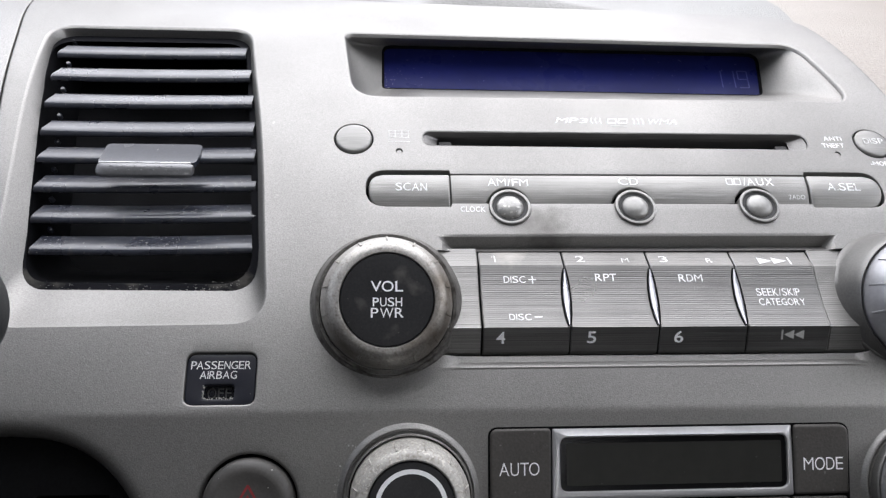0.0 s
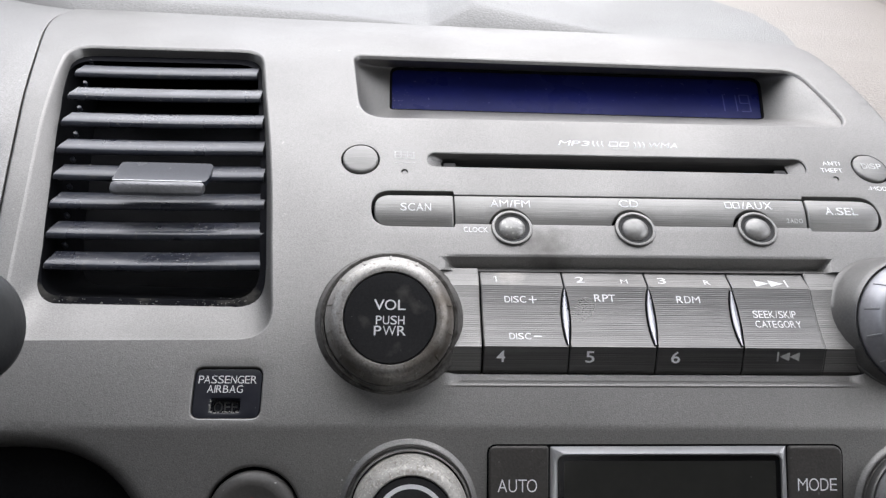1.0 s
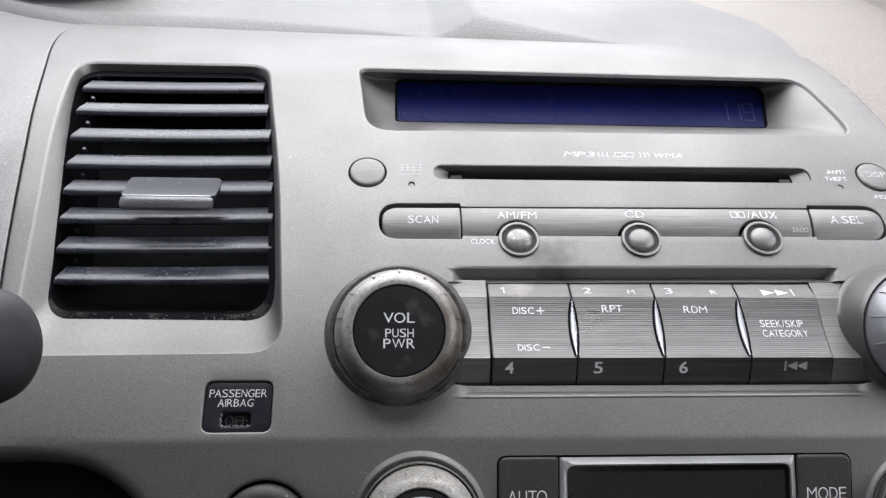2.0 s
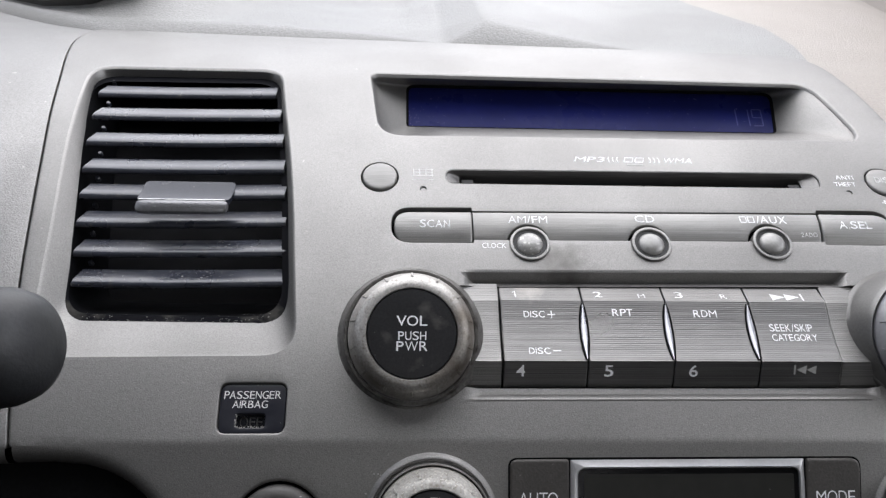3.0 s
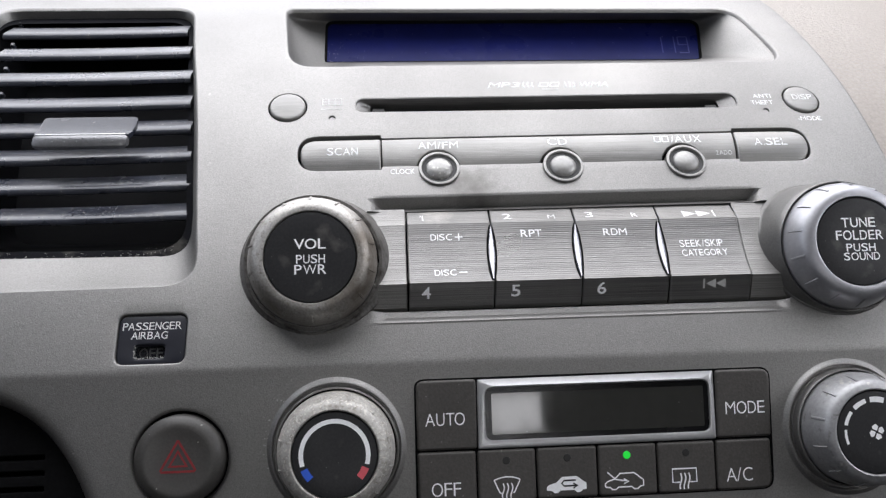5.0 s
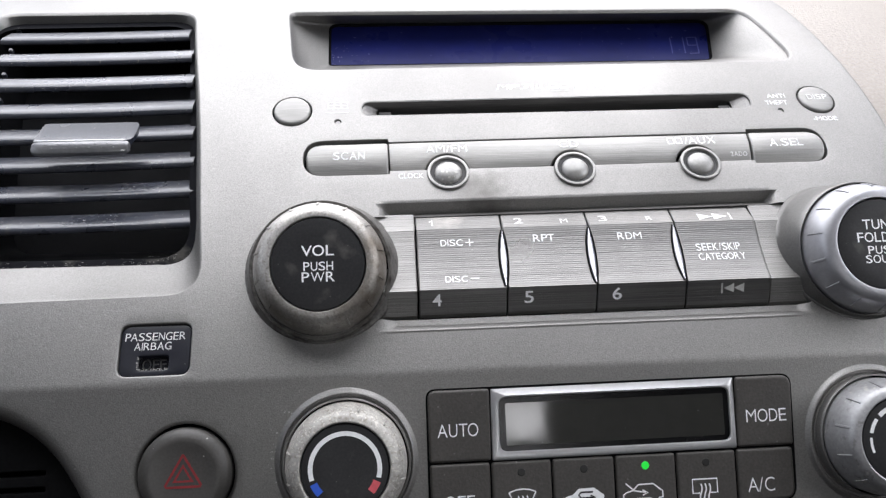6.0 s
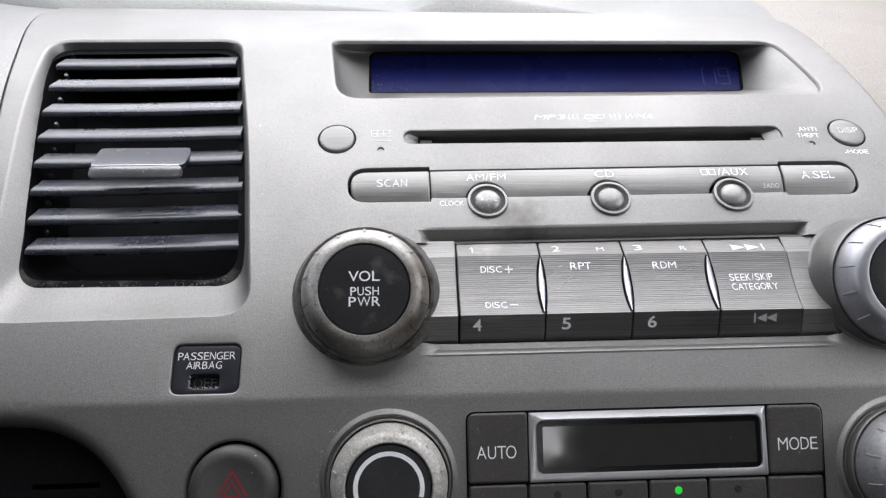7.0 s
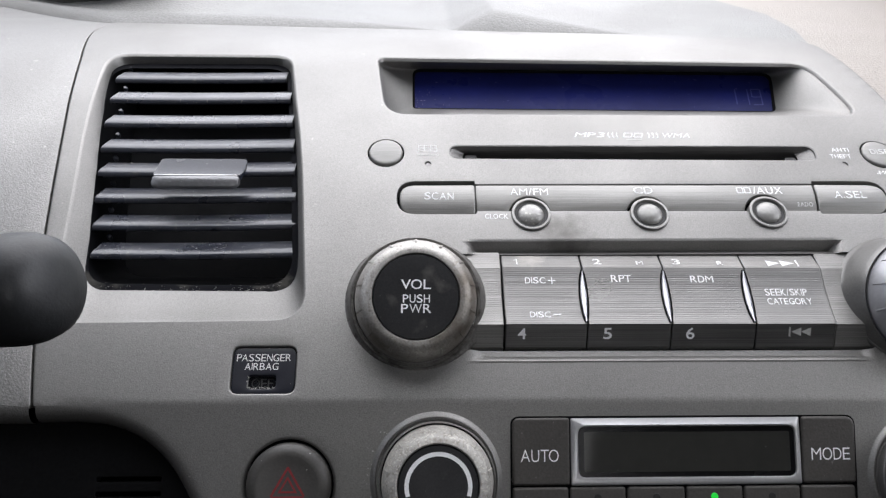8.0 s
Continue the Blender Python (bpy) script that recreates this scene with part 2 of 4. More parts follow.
def rounded(corners, radii, n=6):
    """Closed outline with rounded corners; corners run anticlockwise."""
    out, m = [], len(corners)
    for i in range(m):
        p, a, b = (Vector(corners[j % m]) for j in (i, i - 1, i + 1))
        r = radii[i] if isinstance(radii, (list, tuple)) else radii
        u, v = (a - p).normalized(), (b - p).normalized()
        half = math.acos(max(-1, min(1, u.dot(v)))) / 2
        reach = min(r / math.tan(half), 0.49 * (a - p).length, 0.49 * (b - p).length)
        s, e = p + u * reach, p + v * reach
        for k in range(n + 1):
            t = k / n
            out.append(tuple(s * (1 - t) ** 2 + p * 2 * t * (1 - t) + e * t * t))
    return out


def rect(x0, z0, x1, z1, r, n=5):
    return rounded([(x0, z0), (x1, z0), (x1, z1), (x0, z1)], r, n)


def grown(pts, d):
    """The outline moved outwards by d (inwards where negative)."""
    out, m = [], len(pts)
    for i in range(m):
        a, b = Vector(pts[i - 1]), Vector(pts[(i + 1) % m])
        e = b - a
        k = Vector((e.y, -e.x)).normalized() if e.length else Vector((0, 0))
        out.append((pts[i][0] + k.x * d, pts[i][1] + k.y * d))
    return out


def dense(pts, step):
    out, m = [], len(pts)
    for i in range(m):
        a, b = Vector(pts[i]), Vector(pts[(i + 1) % m])
        k = max(1, int((b - a).length / step))
        out += [tuple(a.lerp(b, j / k)) for j in range(k)]
    return out


def paired(a, b, step=2.4):
    """Two outlines that run side by side, both cut fine at the same places."""
    out_a, out_b, m = [], [], len(a)
    for i in range(m):
        j = (i + 1) % m
        k = max(1, math.ceil((Vector(a[j]) - Vector(a[i])).length / step))
        for t in range(k):
            out_a.append(tuple(Vector(a[i]).lerp(Vector(a[j]), t / k)))
            out_b.append(tuple(Vector(b[i]).lerp(Vector(b[j]), t / k)))
    return out_a, out_b


def inside(pts, poly):
    x, z, hit = pts[:, 0], pts[:, 1], np.zeros(len(pts), bool)
    for (ax, az), (bx, bz) in zip(poly, poly[1:] + poly[:1]):
        cross = (az > z) != (bz > z)
        hit ^= cross & (x < (bx - ax) * (z - az) / ((bz - az) or 1e-9) + ax)
    return hit


# ---- meshes ----
def loft(bm, rings, cap=False, base=False, wrap=True):
    rows = [[bm.verts.new(p) for p in ring] for ring in rings]
    for a, b in zip(rows, rows[1:]):
        for i in range(len(a) if wrap else len(a) - 1):
            j = (i + 1) % len(a)
            bm.faces.new((a[i], a[j], b[j], b[i]))
    if cap:
        bm.faces.new(rows[-1])
    if base:
        bm.faces.new(rows[0][::-1])
    return rows


def sheet(bm, outline, holes=(), surf=face, h=0.0, step=(6.0, 2.5)):
    """The face within an outline, with holes, as a fine net that follows its curve."""
    outline, holes = dense(outline, 3.0), [dense(o, 3.0) for o in holes]
    lo, hi = np.min(outline, 0), np.max(outline, 0)
    gx, gz = np.arange(lo[0] + 1, hi[0], step[0]), np.arange(lo[1] + 1, hi[1], step[1])
    gz = [z for z in gz if not -26 < z < -17.4] + [z for z in FOLD_ROWS if lo[1] + 1 < z < hi[1]]
    net = np.array([(x, z) for x in gx for z in gz])
    keep = inside(net, grown(outline, -0.8))
    for o in holes:
        keep &= ~inside(net, grown(o, 0.8))
    verts, edges = [], []
    for loop in (outline, *holes):
        n = len(verts)
        verts += [Vector(p) for p in loop]
        edges += [(n + i, n + (i + 1) % len(loop)) for i in range(len(loop))]
    verts += [Vector(p) for p in net[keep]]
    v2, _, tris, *_ = delaunay_2d_cdt(verts, edges, [], 0, 1e-5)
    mid = np.array([np.mean([v2[i] for i in t], 0) for t in tris])
    keep = inside(mid, outline)
    for o in holes:
        keep &= ~inside(mid, o)
    made = [bm.verts.new(surf(p[0], p[1], h)) for p in v2]
    for t, k in zip(tris, keep):
        if k:
            bm.faces.new([made[i] for i in t])
    bmesh.ops.delete(bm, geom=[v for v in made if not v.link_faces], context="VERTS")


def lip(bm, outline, r, depth, out=False, surf=face, h=0.0):
    """A rounded edge from the face into an opening, or, with out, round the rim of a piece."""
    outline = dense(outline, 3.0)
    d = 1 if out else -1
    rings = []
    for k in range(5):
        a = math.pi / 2 * k / 4
        ring = grown(outline, d * r * math.sin(a))
        rings.append([surf(x, z, h - r * (1 - math.cos(a))) for x, z in ring])
    rings.append([surf(x, z, h - depth) for x, z in grown(outline, d * r)])
    loft(bm, rings if out else [q[::-1] for q in rings])


def plate(bm, outline, h0, h1, bevel=0.4, surf=face, crown=0.0):
    """A button or plate with a rounded rim, from h0 up to h1."""
    rings = [[surf(x, z, h0) for x, z in outline]]
    for k in range(4):
        a = math.pi / 2 * k / 3
        rings.append([surf(x, z, h1 - bevel * (1 - math.sin(a))) for x, z in grown(outline, -bevel * (1 - math.cos(a)))])
    cx, cz = np.mean(outline, 0)
    if crown:
        rim = grown(outline, -bevel)
        for k in (0.92, 0.75, 0.5, 0.25):
            rings.append([surf(cx + (x - cx) * k, cz + (z - cz) * k, h1 + crown * (1 - k * k)) for x, z in rim])
    else:
        rim = grown(outline, -bevel)
        wide, tall = np.ptp(rim, 0) / 2
        rings.append([surf(cx + (x - cx) * (1 - 0.3 / wide), cz + (z - cz) * (1 - 0.3 / tall), h1) for x, z in rim])
    loft(bm, rings, cap=True)


def turned(bm, fr, profile, n=56, cap=False):
    """A body of revolution about a local frame's axis; profile of (radius, height) in mm."""
    loft(bm, [[fr(r * math.cos(2 * math.pi * i / n), r * math.sin(2 * math.pi * i / n), h) for i in range(n)] for r, h in profile], cap=cap)


def box(bm, p0, p1, surf=lambda x, y, z: Vector((x, y, z)) * 0.001):
    v = [bm.verts.new(surf(x, y, z)) for x in (p0[0], p1[0]) for y in (p0[1], p1[1]) for z in (p0[2], p1[2])]
    for f in ((0, 1, 3, 2), (4, 6, 7, 5), (0, 4, 5, 1), (2, 3, 7, 6), (0, 2, 6, 4), (1, 5, 7, 3)):
        bm.faces.new([v[i] for i in f])


# ---- things and parts ----
def thing(name, at, label, category, group="", kind=""):
    ob = new(name)
    ob.empty_display_size = 0.01
    ob.matrix_world = TILT @ Matrix.Translation(at)
    ob["at"] = tuple(at)
    return tagged(ob, label, category, group, kind)


def part(name, bm, material, parent, label="", sharp=35):
    bmesh.ops.remove_doubles(bm, verts=bm.verts, dist=2e-6)
    bmesh.ops.recalc_face_normals(bm, faces=bm.faces)
    top = parent
    while top.parent:
        top = top.parent
    bmesh.ops.translate(bm, verts=bm.verts, vec=-Vector(top["at"]))
    me = bpy.data.meshes.new(name)
    bm.to_mesh(me)
    bm.free()
    me.materials.append(material)
    me.shade_smooth()
    me.set_sharp_from_angle(angle=radians(sharp))
    ob = new(name, me)
    ob.parent = parent
    return tagged(ob, label)


def strokes(lines, surf, width, h=0.06):
    """Printed strokes: each line a list of (x, z) points, drawn with a width in mm."""
    bm = bmesh.new()
    for pts in lines:
        rows = []
        for i, p in enumerate(pts):
            a, b = Vector(pts[max(0, i - 1)]), Vector(pts[min(len(pts) - 1, i + 1)])
            d = (b - a).normalized()
            q = Vector((-d.y, d.x)) * width / 2
            rows.append([bm.verts.new(surf(p[0] + s * q.x, p[1] + s * q.y, h)) for s in (-1, 1)])
        for a, b in zip(rows, rows[1:]):
            bm.faces.new((a[0], a[1], b[1], b[0]))
    return bm


def filled(polys, surf, h=0.06):
    bm = bmesh.new()
    for poly in polys:
        bm.faces.new([bm.verts.new(surf(x, z, h)) for x, z in poly])
    return bm


# Widths of the letters, in thousandths of an em: a plain grotesque, as printed on car controls
LETTER_WIDTHS = dict(zip("ABCDEFGHIJKLMNOPRSTUVWXY/.-0123456789", (654, 555, 625, 580, 511, 478, 640, 567, 92, 400, 600, 470, 690, 575, 700, 525, 600, 570, 570, 560, 640, 920, 640, 640, 280, 90, 250, 480, 260, 480, 480, 490, 480, 480, 470, 480, 480)))


@functools.lru_cache(None)
def glyph(letter, weight):
    """The outline mesh of one letter of the built-in font: its points, in cap heights, and its faces."""
    cu = bpy.data.curves.new("text", "FONT")
    cu.body, cu.resolution_u, cu.offset = letter, 4, weight
    ob = new("text", cu)
    me = bpy.data.meshes.new_from_object(ob.evaluated_get(bpy.context.evaluated_depsgraph_get()))
    bpy.data.objects.remove(ob)
    co = np.array([v.co[:2] for v in me.vertices])
    faces = [tuple(p.vertices) for p in me.polygons]
    bpy.data.meshes.remove(me)
    return co, faces


def crumbs(spots, surf, size, parent, material, label):
    """Small uneven flecks of dust lying on a surface."""
    pick, bm = random.Random(len(spots)), bmesh.new()
    for x, z in spots:
        r, turn, long = size * pick.uniform(0.35, 1.0), pick.uniform(0, 3.1), pick.uniform(0.3, 0.9)
        ring = []
        for k in range(5):
            a, q = 1.2566 * k, r * pick.uniform(0.6, 1.2)
            u, v = q * math.cos(a), q * long * math.sin(a)
            ring.append(bm.verts.new(surf(x + u * math.cos(turn) - v * math.sin(turn), z + u * math.sin(turn) + v * math.cos(turn), 0.05)))
        bm.faces.new(ring)
    return tagged(part("dust", bm, material, parent, label), label, kind="stuff")


def print_text(body, x0, x1, z0, z1, parent, material=None, surf=face, h=0.06, lean=0.0, weight=0.006, name="lettering"):
    """Printed letters that fill the box from (x0, z0) to (x1, z1) on a surface."""
    base = glyph("H", weight)[0]
    heft = lambda c: min(weight, -0.004) if c in "MW" else weight
    foot, tall = base[:, 1].min(), np.ptp(base[:, 1])
    gap = lambda a, b: 10 if a in "AVTYLP/" and b in "AVTYO/" else 95
    total = sum(LETTER_WIDTHS[c] for c in body) + sum(gap(a, b) for a, b in zip(body, body[1:]))
    scale, at = (x1 - x0) / total, 0.0
    bm = bmesh.new()
    for k, c in enumerate(body):
        co, faces = glyph(c, heft(c))
        wide, left = np.ptp(co[:, 0]), co[:, 0].min()
        made = []
        for px, py in co:
            w = (py - foot) / tall
            made.append(bm.verts.new(surf(x0 + scale * (at + LETTER_WIDTHS[c] * (px - left) / wide) + lean * w, z0 + (z1 - z0) * w, h)))
        for f in faces:
            bm.faces.new([made[i] for i in f])
        at += LETTER_WIDTHS[c] + (gap(c, body[k + 1]) if k + 1 < len(body) else 0)
    return part(name, bm, material or WHITE, parent)


# ---- the fascia ----
VENT_RIM = rounded([(-119.5, 5.4), (-37.0, 6.4), (-43.5, 76), (-56.0, 141.5), (-136.8, 141.0), (-124.0, 60)], [9, 10, 500, 12, 9, 500], 8)
VENT_GAP = rounded([(-114.5, 23.4), (-43.0, 22.4), (-48.0, 78), (-57.5, 137.0), (-135.0, 136.0), (-121.0, 70)], [9, 11, 500, 12, 9, 500], 8)
BEZEL = rounded([(-11.6, 98.3), (184.9, 99.9), (180.3, 139.2), (-16.5, 140.3)], [11, 7, 9.5, 3.5], 8)
STRIP = rounded([(-6.7, 47.1), (22.2, 47.2), (22.4, 48.5), (150.5, 49.3), (150.7, 48.0), (178.5, 48.1), (178.5, 63.0), (151.2, 62.9), (151.0, 61.6), (22.4, 60.5), (22.2, 62.0), (-6.7, 61.7)],
                [7.0, 0.3, 0.3, 0.3, 0.3, 7.0, 7.0, 0.5, 0.3, 0.3, 0.5, 7.0], 6)
CHANNEL = rounded([(14, -8.3), (157, -8.1), (163, 12), (159, 36.8), (14, 35.6), (10, 12)], 0.8, 3)
CHANNEL_IN = rounded([(16.5, -6.7), (154.5, -6.6), (160.5, 12), (156.5, 35.0), (16.5, 33.9), (12.5, 12)], 0.8, 3)
SLOT = rounded([(13.6, 73.4), (157.4, 73.6), (157.4, 80.4), (13.6, 79.4)], [3.3, 3.3, 3.3, 3.3], 6)
SLOT_IN = rounded([(18.6, 73.9), (151.6, 74.1), (151.6, 79.8), (18.6, 78.9)], [1.0] * 4, 6)
WIN_RECT = rounded([(-86.7, -13.6), (80.7, -13.6), (85.5, 13.6), (-86.7, 13.6)], [2.0, 3.8, 5.2, 4.4], 8)
VENT_RIM, VENT_GAP = paired(VENT_RIM, VENT_GAP)
BEZEL, WIN_RECT = paired(BEZEL, WIN_RECT)
CHANNEL, CHANNEL_IN = paired(CHANNEL, CHANNEL_IN, 1.3)
SLOT, SLOT_IN = paired(SLOT, SLOT_IN)
AIR_RIM = rect(-59.3, -19.0, -38.6, -3.4, 2.8)
EJECT, DISP = circle(-11.2, 75.8, 7.0), circle(182.9, 76.8, 7.0)
HAZARD_RIM = circle(-39.6, -47.2, 13.9)
PINS = [circle(4.9, 70.4, 1.4, 16), circle(167.6, 71.6, 1.3, 16)]
LEFT_EDGE = [(-161, 194.0), (-159.5, 185), (-157.6, 170), (-152.5, 153), (-147.5, 138), (-143.3, 122), (-139.0, 103), (-135.0, 85), (-131.4, 62), (-128.9, 42), (-126.3, 22), (-123.5, 4), (-119.6, -20), (-119.2, -22.6)]
ARCH = [(-108, -22.4), (-95, -23.4), (-83.6, -28.2), (-75.0, -35.4), (-68.3, -45), (-63.2, -55.8), (-58.1, -73.2), (-55, -110)]
RIGHT_EDGE = [(208, -110), (207, -30), (205.5, 30), (203.5, 70), (201, 105), (199.5, 130), (198.5, 160)]
TOP_EDGE = [(196, 168), (188, 172.5), (160, 175), (60, 179.5), (-60, 186.3), (-100, 190.3), (-120, 192.2), (-158, 194.6)]


def eased(pts, rounds=2):
    """An open line with its corners cut, so that it runs as a smooth curve."""
    for _ in range(rounds):
        cut = [pts[0]]
        for (ax, az), (bx, bz) in zip(pts, pts[1:]):
            cut += [(0.75 * ax + 0.25 * bx, 0.75 * az + 0.25 * bz), (0.25 * ax + 0.75 * bx, 0.25 * az + 0.75 * bz)]
        pts = cut + [pts[-1]]
    return pts


def roll(bm, line, r, depth, h=0.0):
    """A wide rounded edge along an open line, rolling over to the right of its direction and then straight in."""
    rings = []
    for k in range(7):
        a = math.pi / 2 * k / 6
        rings.append((r * math.sin(a), h - r * (1 - math.cos(a))))
    rings.append((r, h - depth))
    rows = []
    for out, up in rings:
        row = []
        for i, p in enumerate(line):
            a, b = Vector(line[max(0, i - 1)]), Vector(line[min(len(line) - 1, i + 1)])
            e = (b - a).normalized()
            row.append(face(p[0] + e.y * out, p[1] - e.x * out, up))
        rows.append(row)
    loft(bm, rows, wrap=False)


LEFT_EDGE, RIGHT_EDGE = eased(LEFT_EDGE), eased(RIGHT_EDGE)
ARCH = eased(ARCH)
OUTER = LEFT_EDGE + ARCH + RIGHT_EDGE + TOP_EDGE

fascia = thing("dashboard_fascia", face(40, 40), "silver-grey grained plastic dashboard centre fascia, dusty and worn", "dashboard", kind="structure")
bm = bmesh.new()
HOLES = [grown(VENT_RIM, 0.8), grown(BEZEL, 1.4), grown(STRIP, 0.3), grown(CHANNEL, 1.0), grown(SLOT, 0.6), grown(AIR_RIM, 0.6), grown(EJECT, 0.3), grown(DISP, 0.3), grown(HAZARD_RIM, 1.2)] + PINS
sheet(bm, OUTER, HOLES)
roll(bm, RIGHT_EDGE + TOP_EDGE + LEFT_EDGE, 1.1, 9.0)
roll(bm, LEFT_EDGE[-1:] + ARCH, 5.5, 16.0)
lip(bm, grown(STRIP, 0.3), 0.3, 4.4)
lip(bm, grown(EJECT, 0.3), 0.3, 2.0)
lip(bm, grown(DISP, 0.3), 0.3, 2.0)
lip(bm, grown(AIR_RIM, 0.6), 0.6, 3.0)
lip(bm, grown(HAZARD_RIM, 1.2), 1.2, 3.0)
for p in PINS:
    lip(bm, p, 0.25, 3.0)
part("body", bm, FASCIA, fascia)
sift = random.Random(11)
settled = [(sift.uniform(-118, -62), sift.uniform(-21, 4)) for _ in range(46)] + [(sift.gauss(-13, 3), sift.gauss(-34, 4)) for _ in range(34)] + [(sift.uniform(-60, -20), sift.uniform(-34, -20)) for _ in range(14)]
settled += [(sift.uniform(20, 160), sift.uniform(-25, -10)) for _ in range(26)] + [(sift.uniform(-30, 190), sift.uniform(60, 95)) for _ in range(14)]
clear = [grown(AIR_RIM, 1.5), grown(HAZARD_RIM, 1.5), grown(SLOT, 1.5), grown(STRIP, 1.5), grown(CHANNEL, 1.5), grown(VENT_RIM, 1.5), circle(6.7, -45.9, 21), circle(0, 12, 25), EJECT, DISP]
settled = [p for p in settled if not any(inside(np.array([p]), c)[0] for c in clear)]
crumbs(settled, face, 0.32, fascia, LINT, "settled pale dust")

# Sloping surround of the display
WIN = Plane(85.7, 75.0, 129.8, 0.36)
bm = bmesh.new()
outer_ring = [face(x, z, 0) for x, z in grown(BEZEL, 1.4)]
lip_rings = [[face(x, z, h) for x, z in grown(BEZEL, d)] for d, h in ((1.0, -0.08), (0.6, -0.3), (0.25, -0.8))]
mid_two = [face(x, z, -1.6) for x, z in BEZEL]
inner_ring = [WIN(u, v, 0) for u, v in WIN_RECT]


def bowed(t):
    """The wall of the surround part-way in: hollow on the driver's side, falling off late on the passenger side."""
    ring = []
    for a, c, (u, _) in zip(mid_two, inner_ring, WIN_RECT):
        right, left = min(1, max(0, (u - 68) / 10)), min(1, max(0, (-u - 70) / 14))
        p = a.lerp(c, t)
        p.y = a.y + (c.y - a.y) * t ** (1 + 0.3 * right - 0.5 * left)
        ring.append(p)
    return ring


loft(bm, [outer_ring, *lip_rings, mid_two, *[bowed(k) for k in (0.05, 0.14, 0.28, 0.44, 0.58, 0.7, 0.8, 0.88, 0.95)], inner_ring, [WIN(u, v, -2) for u, v in WIN_RECT]])
part("display_surround", bm, FASCIA, fascia, sharp=24)

# Sunken channel round the preset keys
bm = bmesh.new()
fade = lambda x: min(1, max(0, (x - 18.5) / 3.5)) * min(1, max(0, (153.4 - x) / 2.6))
ridge = lambda x, z, top, low: fade(x) * (top + (low - top) * min(1, max(0, (1 - z) / 6)))
ledge = [(x, z - 3.3) if z > 28 else (x, z + 2.0) if z < 0 else (x, z) for x, z in CHANNEL_IN]
loft(bm, [[face(x, z, 0) for x, z in grown(CHANNEL, 1.0)], [face(x, z, ridge(x, z, -0.05, 0.28)) for x, z in grown(CHANNEL, 0.5)], [face(x, z, ridge(x, z, -0.3, 0.12)) for x, z in CHANNEL],
          [face(x, z, ridge(x, z, -4.8, -1.5)) for x, z in CHANNEL_IN], [face(x, z, ridge(x, z, -1.0, -1.7)) for x, z in ledge], [face(x, z, -6.5) for x, z in grown(ledge, -0.3)]])
part("key_channel", bm, FASCIA, fascia)
bm = bmesh.new()
plate(bm, rect(12.0, -7.0, 160.0, 34.5, 1.0), -9.0, -6.4, 0.3)
part("channel_floor", bm, VOID, fascia)
# From the top edge down: the upper facet, the hollow main facet and the overhanging foot
KEY_SECTION = ((30.9, 15.5), (30.7, 12.5)) + tuple((24.7 - 21.4 * t, 7.6 - 21.4 * (0.17 * t + 0.165 * t * t)) for t in (0, 0.17, 0.33, 0.5, 0.67, 0.83, 1)) + ((-3.7, 3.8), (-4.5, 5.0), (-4.6, 9.0))


def key_block(bm, left, right, drop=0.0, section=KEY_SECTION):
    """A key with the folded face of the row; left and right give x at the top and at the bottom edge."""
    zt, zb = section[0][0], section[-1][0]
    rows = []
    for z, y in section:
        t = (zt - z) / (zt - zb)
        a, b = left[0] + (left[1] - left[0]) * t, right[0] + (right[1] - right[0]) * t
        rows.append([Vector((x, y + drop + e, z)) * 0.001 for x, e in ((a, 4.0), (a, 0.25), (a + 0.3, 0), (b - 0.3, 0), (b, 0.25), (b, 4.0))])
    loft(bm, rows, wrap=False)


def ribbed(section, pitch=0.72, depth=0.02):
    """The section with fine ribs across its upper and main facets."""
    out = list(section[:2])
    for (za, ya), (zb, yb) in zip(section[1:-3], section[2:-3]):
        n = max(1, round((za - zb) / pitch)) * 2
        for k in range(1, n + 1):
            t = k / n
            out.append((za + (zb - za) * t, ya + (yb - ya) * t + (depth if k % 2 else -depth)))
    return tuple(out) + tuple(section[-3:])


def key_surf(x, z, h=0.0):
    zs, ys = [p[0] for p in KEY_SECTION[::-1]], [p[1] for p in KEY_SECTION[::-1]]
    return Vector((x, np.interp(z, zs, ys) - h - 0.06, z)) * 0.001


END_SECTION = ((31.7, 15.5), (31.5, 11.6)) + KEY_SECTION[2:]
for a, b in (((17.5, 10), (29.75, 29.35)), ((142.9, 141.2), (155.0, 163))):
    bm = bmesh.new()
    key_block(bm, a, b, 0.8, ribbed(END_SECTION, 0.72, 0.018))
    part("channel_end", bm, CHANNEL_END, fascia, sharp=7)

# ---- the neighbouring dashboard ----
left_dash = thing("dashboard_left", face(-200, 60), "pale grey grained vinyl dashboard beside the centre fascia", "dashboard", kind="structure")
HOOD_EDGE = eased([(-164, 195.2), (-177, 201.0), (-201, 214), (-240, 243), (-294, 286), (-380, 330), (-700, 345)])
LEFT_DASH = [(-700, -23), (-121.4, -23)] + [(x - 2.2, z) for x, z in LEFT_EDGE[::-1]][1:] + HOOD_EDGE
bm = bmesh.new()
sheet(bm, LEFT_DASH, h=-0.5, step=(20, 3))
lip(bm, [(-700, 20)] + LEFT_DASH[1:], 0.5, 8.0, out=True, h=-0.5)
roll(bm, [(-700, -23), (-400, -23), (-121.4, -23)], 5.5, 16.0, -0.5)
part("vinyl", bm, SHEEN, left_dash)


